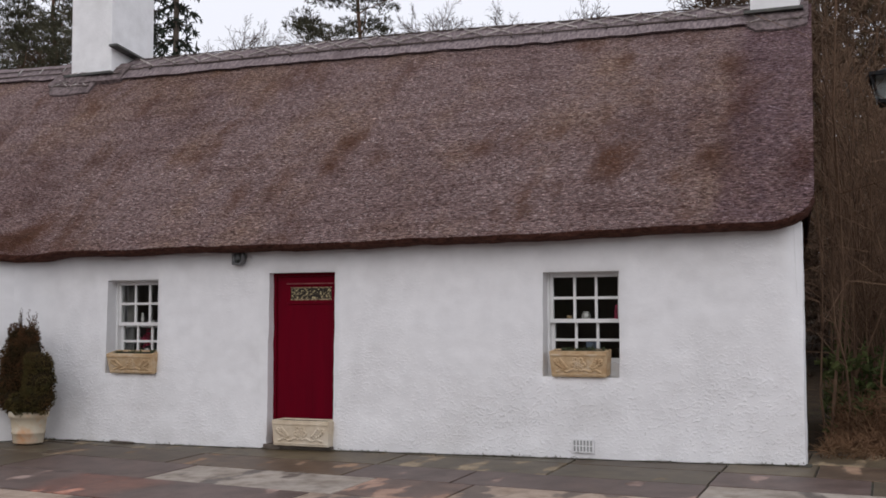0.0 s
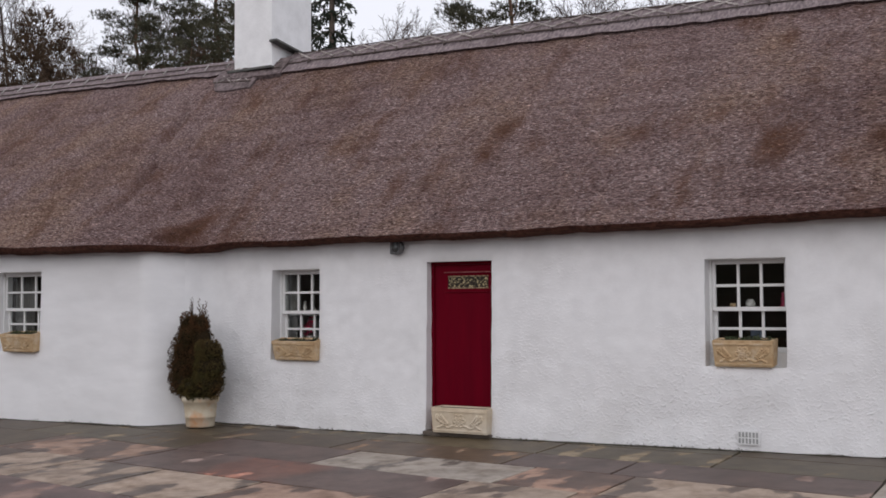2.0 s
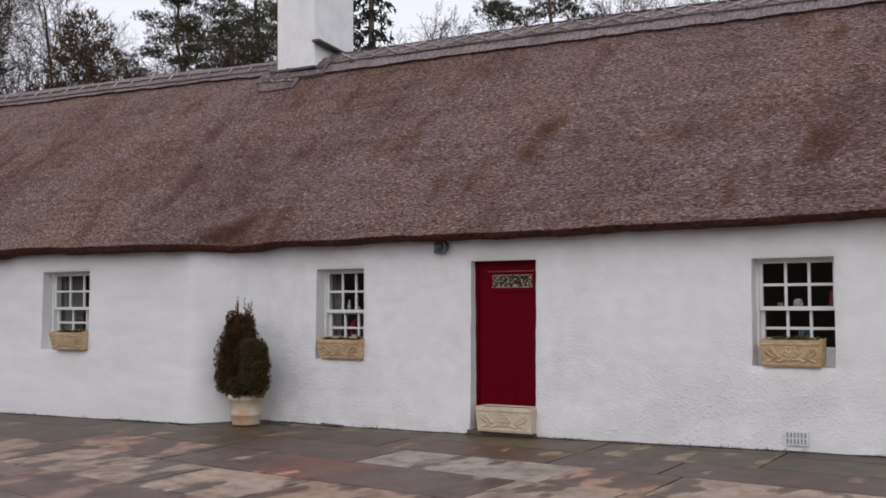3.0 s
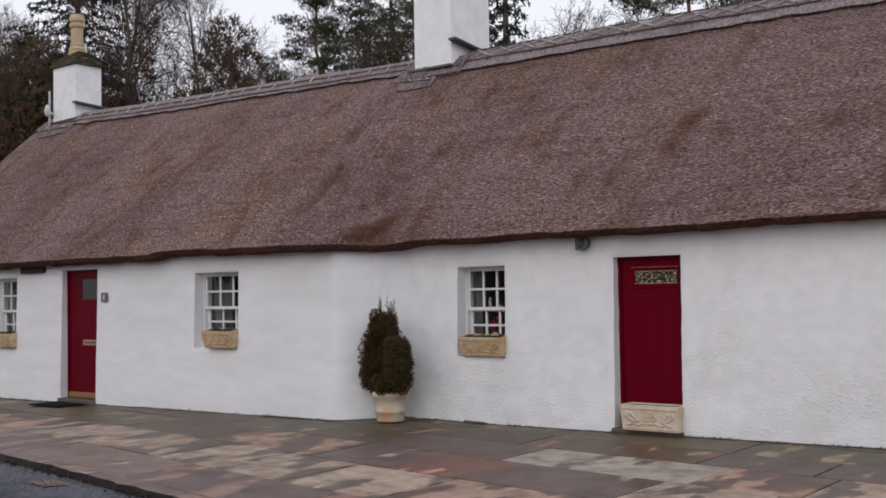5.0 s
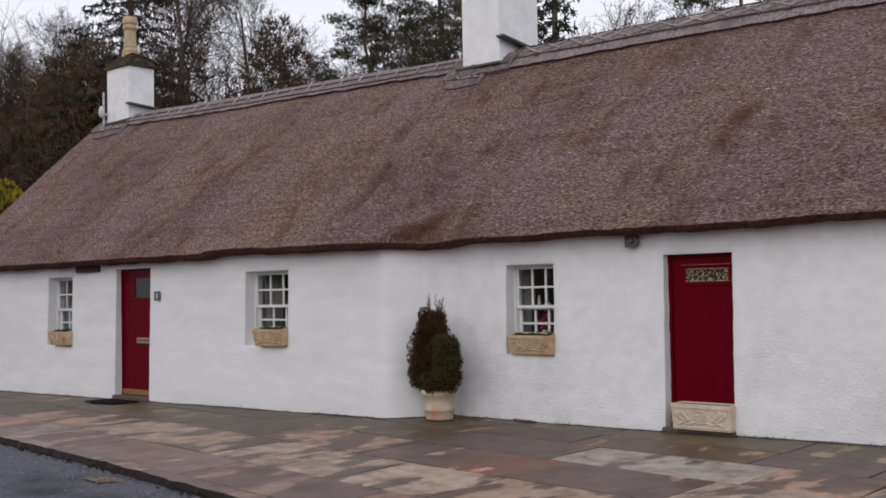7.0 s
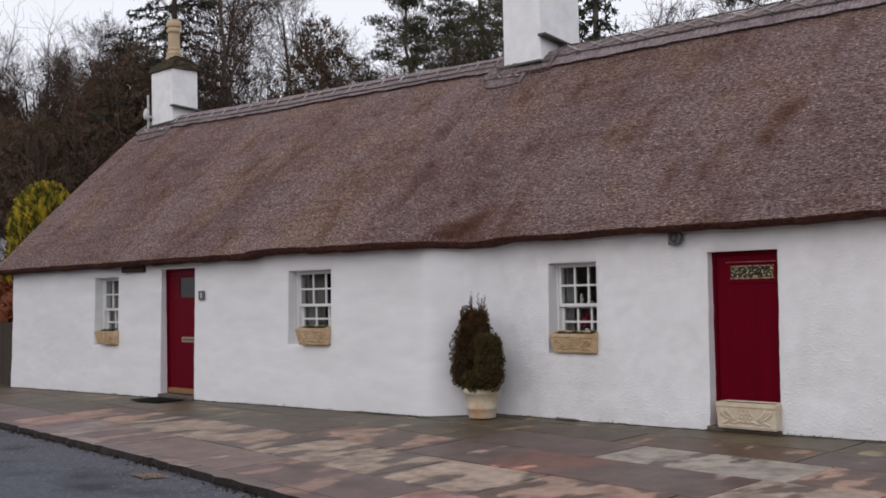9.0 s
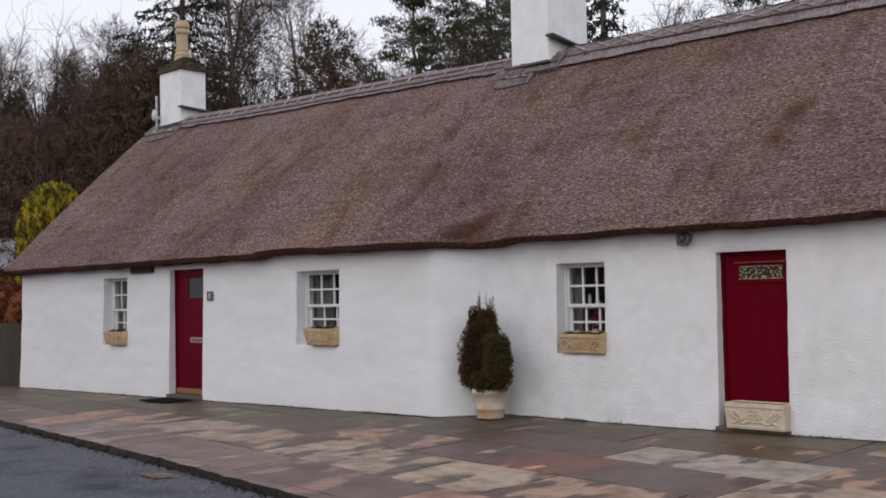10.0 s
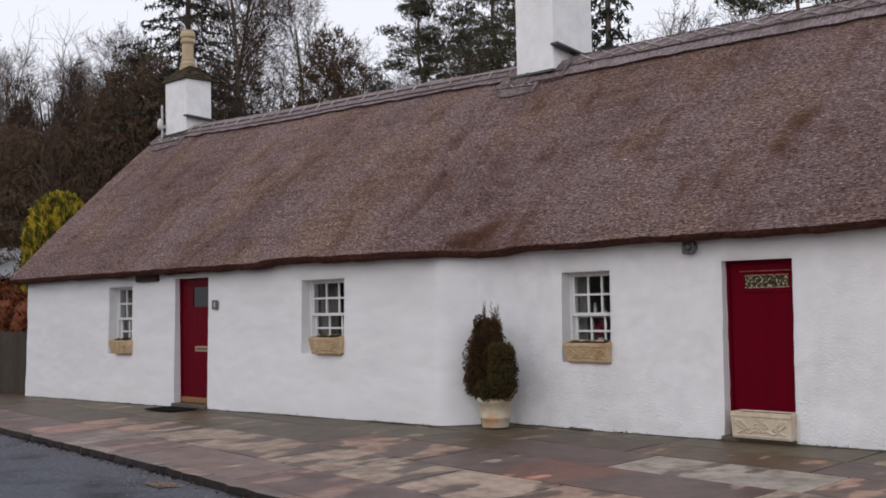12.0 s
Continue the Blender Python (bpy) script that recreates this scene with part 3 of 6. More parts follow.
def roof_point(x, v, lift=0.0):
    """A point of the thatch: v 0 at the front lip, 1 at the ridge, 2 at the back lip; lift: metres proud of it."""
    w = v if v <= 1 else 2 - v
    turn = -4.30 - 1.97 * (max(0.0, min(w, 0.62) - 0.07) / 0.55) ** 0.65
    band = 0.46 + 0.8 * smooth(0.02, 0.35, w)
    b = smooth(turn + band, turn - band, x)
    y0, z0 = lip(x, b)
    z0 += 0.06
    back = 0.0
    for end, sign, r in ((5.135, 1, 0.42), (-17.95, -1, 0.16)):  # the rounded lower corners
        over = sign * (x - end) + r
        if over > 0:
            back = max(back, r - math.sqrt(max(0.0, r * r - min(over, r) ** 2)))
    zr = ridge_z(x, b)
    ny, nz = -(zr - z0), RIDGE_Y - y0
    size = math.hypot(ny, nz)
    ny, nz = ny / size, nz / size
    f = w + (1 - w) * back / size
    y, z = y0 + (RIDGE_Y - y0) * f, z0 + (zr - z0) * f
    bow = 0.05 * math.sin(math.pi * min(1, f)) + 0.022 * fbm(x * 0.45, f * 1.6, 2.0) + 0.010 * fbm(x * 1.7, f * 5, 5.0)
    for cx, deep in ((-5.28 - 1.75 * w, 0.15), (-4.95 - 1.55 * w, 0.07)):  # creases between the two roofs
        off = (x - cx - 0.05 * fbm(w * 7, cx)) / 0.075
        if abs(off) < 3:
            bow -= deep * math.exp(-off * off) * max(0.0, 0.7 + 0.9 * fbm(w * 9, 4.0 + deep * 90)) * smooth(0.08, 0.16, w) * smooth(0.78, 0.6, w)
    bow *= smooth(0.0, 0.12, f)
    y, z = y + ny * (bow + lift), z + nz * (bow + lift)
    if f > 0.95:
        z -= 0.06 * ((f - 0.95) / 0.05) ** 2
    if v > 1:
        y = 2 * RIDGE_Y - y
    # neither gable stands square to the front
    x -= (0.048 * max(0.0, y) + 0.15 * smooth(3.3, 5.6, y)) * smooth(2.5, 5.135, x)
    x += 0.155 * max(0.0, min(3.6, 2.7 - y)) * smooth(-12.0, -17.95, x)
    return Vector((x, y, z))


# rusty stains where the heather stays wet: x, share of the way up the slope, strength
STAINS = [(-0.45, 0.31, 0.9), (-0.36, 0.41, 0.85), (-1.5, 0.20, 0.8), (1.45, 0.34, 0.6), (3.03, 0.24, 0.8), (2.87, 0.72, 0.9), (4.12, 0.24, 0.95), (4.25, 0.66, 0.7),
          (-2.37, 0.42, 0.6), (-1.0, 0.25, 0.6), (0.15, 0.32, 0.6), (3.3, 0.84, 0.4), (1.9, 0.35, 0.5), (-4.30, 0.045, 1.1), (-4.22, 0.11, 0.9), (-3.2, 0.61, 0.6),
          (-2.27, 0.65, 0.5), (-2.3, 0.31, 0.6), (-5.15, 0.68, 0.8), (-11.9, 0.64, 0.7), (-9.46, 0.57, 0.7), (-12.5, 0.43, 0.5), (-15.5, 0.36, 0.6), (-13.06, 0.24, 0.5),
          (5.05, 0.17, 0.8), (-5.6, 0.30, 0.5), (-6.2, 0.58, 0.5), (-8.3, 0.12, 0.5), (-7.2, 0.33, 0.4)]


def stain(x, v):
    """How rusty the thatch is at a place."""
    total = 0.0
    for k, (sx, sv, strong) in enumerate(STAINS):
        rx, rv = 0.17 + 0.05 * math.sin(k * 2.1), 0.058 + 0.02 * math.sin(k * 3.7)
        far = ((x - sx) / rx) ** 2 + ((v - sv) / rv) ** 2
        if far < 7:
            total += strong * math.exp(-far)
    return total


def mark(me, values, name):
    """Stores one number for each vertex, for the thatch's stains."""
    me.attributes.new(name, "FLOAT", "POINT").data.foreach_set("value", [float(v) for v in values])


def roof_mesh(name, x0, x1):
    """One cottage's thatch: outer skin, rounded lips, underside and ends, as one closed body."""
    n = max(2, int(abs(x1 - x0) / 0.055))
    vs = [0.0, 0.012, 0.03, 0.06] + [0.06 + 0.94 * k / 44 for k in range(1, 45)]
    vs += [2 - v for v in vs[-2::-1]]
    verts, faces, cut = [], [], []
    for i in range(n + 1):
        x = x0 + (x1 - x0) * i / n
        ring = [roof_point(x, v) for v in vs]
        front, rear = ring[0], ring[-1]
        thick = 0.72 + 0.28 * smooth(-3.6, -4.8, x)
        ragged = 0.020 * fbm(x * 1.6, 9.0) + 0.010 * fbm(x * 9, 5.0)
        under = [rear + Vector((0, -0.03, -0.05)), rear + Vector((0, -0.10, -0.07)), Vector((rear.x, DEPTH + 0.0, rear.z + 0.03)),
                 Vector((ring[len(vs) // 2].x, RIDGE_Y, ring[len(vs) // 2].z - 0.42)), Vector((front.x, wall_y(x) + 0.06, front.z - 0.085 * thick)),
                 front + Vector((0, 0.12, -0.098 * thick + ragged)), front + Vector((0, 0.03, -0.058 * thick + ragged))]
        verts += ring + under
    k = len(vs) + 7
    for i in range(n):
        for j in range(k):
            faces.append((i * k + j, i * k + (j + 1) % k, (i + 1) * k + (j + 1) % k, (i + 1) * k + j))
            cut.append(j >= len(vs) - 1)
    for i in (0, n):
        mid = len(vs) // 2
        for j in range(mid):
            a, c = i * k + j, i * k + len(vs) - 1 - j
            faces.append((a, a + 1, c - 1, c) if c - 1 != a + 1 else (a, a + 1, c))
            cut.append(False)
    me = mesh_of(name, verts, faces, THATCH, True)
    marks = []
    for i in range(n + 1):
        x = x0 + (x1 - x0) * i / n
        marks += [stain(x, v) for v in vs] + [0.0] * 7
    mark(me, marks, "stain")
    mark(me, [smooth(4.05, 4.35, v[0] + 0.12 * fbm(v[2] * 1.5, 3.0)) for v in verts], "patch")
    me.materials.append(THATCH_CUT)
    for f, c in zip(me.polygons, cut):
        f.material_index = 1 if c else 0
    me.set_sharp_from_angle(angle=radians(38))
    return me


def wall_front(x0, x1, openings, parent, mat):
    """A rough harled wall with real openings; x0 > x1. openings: (xl, xr, z0, z1)."""
    xs = set(np.round(np.arange(x1, x0 + 1e-6, 0.05), 4)) | {x0, x1}
    zs = set(np.round(np.arange(-0.35, 2.41, 0.05), 4))
    for xl, xr, a, c in openings:
        xs = {x for x in xs if min(abs(x - xl), abs(x - xr)) > 0.02} | {xl, xr}
        zs = {z for z in zs if min(abs(z - a), abs(z - c)) > 0.02} | {a, c}
    xs, zs = sorted(float(x) for x in xs), sorted(float(z) for z in zs)
    bm = bmesh.new()

    def place(x, z):
        d = 0.012 * fbm(x * 1.3, z * 1.3, 1.0) + 0.007 * fbm(x * 6, z * 9, 4.0) * (1.0 if x > -4 else 0.45)
        d += 0.03 * smooth(0.5, 0.0, z) * (0.5 + 0.5 * fbm(x * 0.7, 8.0))
        rim = 1.0
        for xl, xr, a, c in openings:
            away = math.hypot(max(xl - x, 0, x - xr), max(a - z, 0, z - c))
            rim = min(rim, smooth(0.0, 0.05, away))
        d = d * (0.4 + 0.6 * rim) - 0.018 * (1 - rim)
        out = 0.045 * smooth(2.3, 0.0, z)
        ex = 0.006 * smooth(4.4, 5.0, x) - out * 1.6 * smooth(-17.2, -17.7, x)
        d -= 0.10 * smooth(4.86, 5.0, x) * smooth(0.8, 2.0, z)  # the corner rounds off towards the eave
        jog = 0.006 * fbm(z * 4, x * 0.3, 11.0) if abs(x - X_PARTY) > 0.04 else 0.0
        return (x + ex + jog, wall_y(x) - d - out + 0.02, z)

    grid = {(i, j): bm.verts.new(place(x, z)) for i, x in enumerate(xs) for j, z in enumerate(zs)}
    for i in range(len(xs) - 1):
        for j in range(len(zs) - 1):
            mx, mz = (xs[i] + xs[i + 1]) / 2, (zs[j] + zs[j + 1]) / 2
            if not any(xl < mx < xr and a < mz < c for xl, xr, a, c in openings):
                bm.faces.new((grid[i, j], grid[i + 1, j], grid[i + 1, j + 1], grid[i, j + 1]))
    loose = [v for v in bm.verts if not v.link_faces]
    bmesh.ops.delete(bm, geom=loose, context="VERTS")
    rim = [e for e in bm.edges if e.is_boundary and not all(abs(v.co.x - X_PARTY) < 0.03 for v in e.verts)]
    deep = bmesh.ops.extrude_edge_only(bm, edges=rim)
    for v in deep["geom"]:
        if isinstance(v, bmesh.types.BMVert):
            v.co.y = wall_y(v.co.x) + 0.30
    ob = part("wall", bm, mat, parent, "uneven whitewashed harled wall", smooth=False)
    ob.data.shade_smooth()
    ob.data.set_sharp_from_angle(angle=radians(50))
    return ob


OPEN_RIGHT = {"window_r": (2.44, 3.243, 0.877, 1.962), "door_r": (-0.84, 0.01, -0.35, 2.005), "window_m": (-3.14, -2.385, 0.82, 1.955)}
OPEN_LEFT = {"window_l": (-7.59, -6.59, 0.883, 1.988), "door_l": (-11.184, -10.135, -0.35, 2.12), "window_f": (-13.534, -12.66, 0.774, 2.027)}

right = thing("cottage", "low whitewashed stone cottage with brown thatched roof", "cottage", (0, 0, 0))
left = thing("cottage", "adjoining whitewashed thatched cottage standing slightly forward", "cottage", (0, 0, 0))
wall_front(X_RIGHT, X_PARTY, list(OPEN_RIGHT.values()), right, PLASTER)
wall_front(X_PARTY, X_LEFT, list(OPEN_LEFT.values()), left, SMOOTH_PLASTER)


def gable(x0, x1, parent, foot_out):
    """An end wall with its peak; foot_out: which way its foot spreads."""
    bm = bmesh.new()
    outline = [(0.0 if x0 > -5 else LEFT_OUT, -0.35), (DEPTH, -0.35), (DEPTH, 2.4), (RIDGE_Y, 5.25), (0.05 if x0 > -5 else LEFT_OUT + 0.05, 2.4)]
    rings = []
    for x in (x0, x1):
        rings.append([bm.verts.new((x + (foot_out * 0.06 if z < 0 else 0) - (0.088 * y if x0 > 4 else 0), y + 0.03, z)) for y, z in outline])
    bm.faces.new(rings[0]), bm.faces.new(rings[1][::-1])
    for k in range(5):
        bm.faces.new((rings[0][k], rings[0][(k + 1) % 5], rings[1][(k + 1) % 5], rings[1][k]))
    return part("gable_wall", bm, PLASTER, parent)


gable(4.45, 4.945, right, 1)
gable(X_LEFT + 0.015, X_LEFT + 0.5, left, -1)
gable(X_PARTY - 0.2, X_PARTY + 0.2, left, 0)
part("back_wall", boxes((X_PARTY + 0.21, 4.49, DEPTH - 0.4, DEPTH, -0.35, 2.35)), PLASTER, right)
part("back_wall", boxes((X_LEFT + 0.51, X_PARTY - 0.21, DEPTH - 0.4, DEPTH, -0.35, 2.35)), PLASTER, left)
# unseen room walls and ceilings, coloured dark for the dimness behind the panes
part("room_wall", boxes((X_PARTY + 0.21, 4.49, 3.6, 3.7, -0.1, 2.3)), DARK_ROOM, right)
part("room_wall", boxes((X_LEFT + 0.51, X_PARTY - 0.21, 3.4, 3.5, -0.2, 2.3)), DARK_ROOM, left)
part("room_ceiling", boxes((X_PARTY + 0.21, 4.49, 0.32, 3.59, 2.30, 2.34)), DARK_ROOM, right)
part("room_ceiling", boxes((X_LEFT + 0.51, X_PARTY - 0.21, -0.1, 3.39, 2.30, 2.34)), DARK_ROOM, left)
SPLIT = -5.35
roof_r = part("roof", roof_mesh("roof", 5.135, SPLIT), THATCH, right, "brown weathered heather thatch with rusty streaks")
roof_l = part("roof", roof_mesh("roof", SPLIT, -17.95), THATCH, left, "brown weathered heather thatch with rusty streaks")


def loose_ends(x0, x1, parent, seed):
    """Heather ends standing a little out of the thatch, all over the front slope."""
    r = np.random.default_rng(seed)
    n = int((x0 - x1) * 4.9 * 620)
    verts, faces, marks, ends = [], [], [], []
    for x, v, a, ln, h in zip(r.uniform(x1, x0, n), r.uniform(0.004, 0.9, n), r.choice((-1.45, 1.45), n) + r.normal(0, 0.5, n), r.uniform(0.03, 0.085, n), r.uniform(0.003, 0.016, n)):
        p = roof_point(x, v, 0.001)
        down, side = Vector((0, -0.74, -0.67)), Vector((1, 0, 0))
        d = down * math.cos(a) + side * math.sin(a)
        w = (down * -math.sin(a) + side * math.cos(a)) * 0.0050
        up = Vector((0, -0.67, 0.74)) * h
        q = p + d * ln + up
        k = len(verts)
        verts += [p - w, p + w, q]
        faces.append((k, k + 1, k + 2))
        marks += [stain(x, v)] * 3
        ends += [smooth(4.05, 4.35, x)] * 3
    me = mesh_of("loose_heather", verts, faces, STRAW)
    mark(me, marks, "stain")
    mark(me, ends, "patch")
    part("loose_heather", me, STRAW, parent, "loose heather ends", kind="stuff")


loose_ends(5.115, SPLIT, roof_r, 1)
loose_ends(SPLIT, -17.9, roof_l, 2)


def fringe(x0, x1, parent, seed):
    """Ragged heather ends hanging over the front lip."""
    r = np.random.default_rng(seed)
    n = int((x0 - x1) * 190)
    verts, faces = [], []
    for x, v, ln, lean, out in zip(r.uniform(x1, x0, n), r.uniform(0.0, 0.012, n), r.uniform(0.005, 0.018, n), r.normal(0, 0.6, n), r.uniform(0.0, 0.4, n)):
        p = roof_point(x, v, 0.002)
        q = p + Vector((lean, -out, -1.0)).normalized() * ln * (1.0 + 0.8 * fbm(x * 3.0, 2.0))
        k = len(verts)
        verts += [p + Vector((-0.005, 0, 0)), p + Vector((0.005, 0, 0)), q]
        faces.append((k, k + 1, k + 2))
    part("eave_fringe", mesh_of("eave_fringe", verts, faces, STRAW), STRAW, parent, "ragged heather ends at the eave", kind="stuff")


fringe(5.0, SPLIT, roof_r, 3)
fringe(SPLIT, -17.8, roof_l, 4)


# ---- the ridge caps with their rods ----
def ridge_cap(x0, x1, reach, parent):
    n = int(abs(x1 - x0) / 0.09)
    vs = [1 - reach * k / 7 for k in range(7, -1, -1)] + [1 + reach * k / 7 for k in range(1, 8)]
    verts, faces = [], []
    for i in range(n + 1):
        x = x0 + (x1 - x0) * i / n
        edge = 0.012 * fbm(x * 2.5, 1.0)
        outer = [roof_point(x, v + (edge if k == 0 else 0), 0.048 + 0.01 * fbm(x * 3, v * 20)) for k, v in enumerate(vs)]
        inner = [roof_point(x, v, -0.03) for v in (vs[-1] - 0.012, vs[0] + 0.012)]
        verts += outer + inner
    k = len(vs) + 2
    for i in range(n):
        for j in range(k):
            faces.append((i * k + j, i * k + (j + 1) % k, (i + 1) * k + (j + 1) % k, (i + 1) * k + j))
    for i in (0, n):
        faces.append(tuple(range(i * k, i * k + k)))
    ob = part("ridge_cap", mesh_of("ridge_cap", verts, faces, RIDGE, True), RIDGE, parent, "grey-brown cut ridge band")
    ob.data.set_sharp_from_angle(angle=radians(35))
    return ob


def rods_on(cap, x0, x1, pitch, lines, cross, r):
    """Long rods in rows along the ridge and crossed rods between them."""
    rnd = random.Random(int(abs(x0 * 10)))

    def put(p, q, mat=ROD):
        me = mesh_of("hazel_rod", *rod(p, q, r * rnd.uniform(0.8, 1.2)), mat)
        part("hazel_rod", me, mat, cap)

    step, x = 1.1, x0
    while x > x1 + 0.05:
        x2 = max(x1, x - step)
        for v in (lines[0], lines[-1]):
            put(roof_point(x, v, 0.066), roof_point(x2, v + rnd.uniform(-0.004, 0.004), 0.068), ROD_DARK)
        x = x2
    x = x0 - 0.1
    while x > x1 + pitch:
        if cross:
            a, c = lines[1] + 0.008, lines[-1] - 0.008
            put(roof_point(x, a, 0.076), roof_point(x - pitch * rnd.uniform(0.8, 1.0), c, 0.068))
            put(roof_point(x, c, 0.076), roof_point(x - pitch * rnd.uniform(0.8, 1.0), a, 0.082))
            for v in (lines[0], lines[-1]):  # spar ties over the long rods
                put(roof_point(x, v - 0.010, 0.070), roof_point(x - 0.02, v + 0.010, 0.074), ROD_DARK)
        else:
            v = lines[-1] - 0.02
            put(roof_point(x, v - 0.004, 0.070), roof_point(x - 0.035, v + 0.030, 0.076), ROD_PALE)
        x -= pitch * rnd.uniform(0.9, 1.1)


REACH = 0.146
cap_r = ridge_cap(5.10, -5.3, REACH, right)
cap_l = ridge_cap(-6.2, -17.9, REACH * 0.84, left)
rods_on(cap_r, 5.05, -5.2, 0.42, (1 - REACH * 0.66, 1 - REACH * 0.64, 1 - REACH * 0.16), True, 0.012)
rods_on(cap_l, -6.3, -17.0, 0.48, (1 - REACH * 0.70, 1 - REACH * 0.44), False, 0.011)


def apron(x0, x1, v0, v1, parent, lift=0.0):
    """A flap of thatch dressed below a chimney."""
    n = 12
    verts, faces = [], []
    for i in range(n + 1):
        x = x0 + (x1 - x0) * i / n
        sag = 0.014 * math.sin(math.pi * i / n) + 0.008 * fbm(x * 3.0, v1 * 7) - 0.045 * smooth(0.72, 1.0, i / n)
        for v, h in ((v0 - sag, -0.02), (v0 - sag, 0.030 + 0.012 * fbm(x * 4, v0 * 9)), ((v0 + v1) / 2, 0.05 + 0.02 * fbm(x * 5, 3.0)), (v1, 0.05)):
            verts.append(roof_point(x, v, h + (lift if h > 0 else 0)))
    for i in range(n):
        for j in range(3):
            faces.append((i * 4 + j, i * 4 + j + 1, (i + 1) * 4 + j + 1, (i + 1) * 4 + j))
    faces += [(0, 1, 2, 3), tuple(n * 4 + j for j in (3, 2, 1, 0))]
    ob = part("chimney_apron", mesh_of("chimney_apron", verts, faces, RIDGE_OLD, True), RIDGE_OLD, parent, "dark weathered flap of thatch")
    ob.data.set_sharp_from_angle(angle=radians(35))
    return ob


for x0, x1, v0, v1, lift, home in ((-5.55, -6.42, 0.785, 0.885, 0.0, right), (-5.12, -6.34, 0.845, 0.94, 0.035, right), (5.09, 4.28, 0.825, 0.93, 0.0, right),
                                   (5.09, 4.40, 0.87, 0.95, 0.03, right), (-16.3, -17.85, 0.83, 0.95, 0.0, left)):
    flap = apron(x0, x1, v0, v1, home, lift)
    low = v0 + 0.03
    part("hazel_rod", mesh_of("hazel_rod", *rod(roof_point(x0 - 0.06, low, 0.05 + lift), roof_point(x1 + 0.06, low + 0.004, 0.05 + lift), 0.010), ROD_DARK), ROD_DARK, flap)
    for k in range(2):
        xa, xb = x0 + (x1 - x0) * (0.12 + 0.4 * k), x0 + (x1 - x0) * (0.45 + 0.4 * k)
        for va, vb in ((low, low + 0.045), (low + 0.045, low)):
            part("hazel_rod", mesh_of("hazel_rod", *rod(roof_point(xa, va, 0.052 + lift), roof_point(xb, vb, 0.056 + lift), 0.009), ROD), ROD, flap)
# a strap of thatch turned down beside the stack
verts, faces = [], []
for k in range(9):
    v = 0.93 - 0.10 * k / 8
    x = -6.42 + 0.20 * k / 8
    for dx, h in ((-0.10, -0.01), (-0.09, 0.055), (0.09, 0.065), (0.10, -0.01)):
        verts.append(roof_point(x + dx, v, h + 0.008 * fbm(x * 7, v * 30)))
for k in range(8):
    for q in range(3):
        faces.append((4 * k + q, 4 * k + q + 1, 4 * k + q + 5, 4 * k + q + 4))
faces += [(0, 1, 2, 3), (32, 33, 34, 35)]
part("thatch_strap", mesh_of("thatch_strap", verts, faces, RIDGE_OLD, True), RIDGE_OLD, right, "bent strap of old thatch")


# ---- chimneys ----
def chimney(x0, x1, y0, y1, z0, z1, parent, pot, ledge_z, ledge_turn, ledge_run=0.75):
    base_z = roof_point((x0 + x1) / 2, 1 - (RIDGE_Y - y0) / 3.9, 0.07).z
    bm = boxes((x0, x1, y0, y1, z0, z1), bevel=0.025)
    stack = part("chimney", bm, CHIMNEY_WHITE, parent, "whitewashed chimney stack")
    part("slate_ledge", boxes((x0 - 0.07, x1 + 0.05, y0 - 0.09, y0 - 0.004, base_z, base_z + 0.04), bevel=0.006), SLATE, stack)
    ledge = boxes((0.004, 0.16, -0.08, ledge_run * (y1 - y0), -0.018, 0.018), bevel=0.006)
    bmesh.ops.rotate(ledge, verts=ledge.verts, matrix=Matrix.Rotation(radians(ledge_turn), 3, "X"))
    bmesh.ops.translate(ledge, verts=ledge.verts, vec=(x1, y0, ledge_z))
    part("slate_ledge", ledge, SLATE, stack, "projecting slate drip stone")
    cope = bmesh.new()
    for k, (g, a, c) in enumerate(((0.06, 0.0, 0.055), (0.015, 0.045, 0.15), (-0.10, 0.14, 0.24), (-0.17, 0.22, 0.33))):
        box(cope, x0 - g, x1 + g, y0 - g, y1 + g, z1 + a, z1 + c)
    bmesh.ops.subdivide_edges(cope, edges=cope.edges[:], cuts=5, use_grid_fill=True)
    for v in cope.verts:
        up = v.co.z - z1
        v.co += Vector((0.05 * fbm(v.co.x * 9, v.co.y * 9, v.co.z * 9), 0.05 * fbm(v.co.y * 9, v.co.x * 9, 3), (0.055 * fbm(v.co.x * 8, v.co.y * 8, 6.0)) * smooth(0.0, 0.06, up)))
    part("coping", cope, MOSS_STONE, stack, "mossy dark stone cap")
    if pot:
        prof = [(0.205, 0), (0.205, 0.05), (0.185, 0.06), (0.185, 0.10), (0.195, 0.11), (0.195, 0.14), (0.165, 0.16), (0.158, 0.20), (0.168, 0.21), (0.168, 0.235),
                (0.148, 0.25), (0.140, 0.56), (0.150, 0.575), (0.178, 0.60), (0.178, 0.65), (0.150, 0.665), (0.150, 0.69), (0.185, 0.72), (0.185, 0.78), (0.155, 0.83), (0.155, 0.86),
                (0.12, 0.86), (0.12, 0.6)]
        pm = lathe([(0.97 * q, 1.12 * h) for q, h in prof], 20)
        bmesh.ops.translate(pm, verts=pm.verts, vec=((x0 + x1) / 2, (y0 + y1) / 2, z1 + 0.30))
        part("chimney_pot", pm, BUFF_CLAY, stack, "buff clay chimney pot", smooth=True).data.set_sharp_from_angle(angle=radians(25))
    return stack


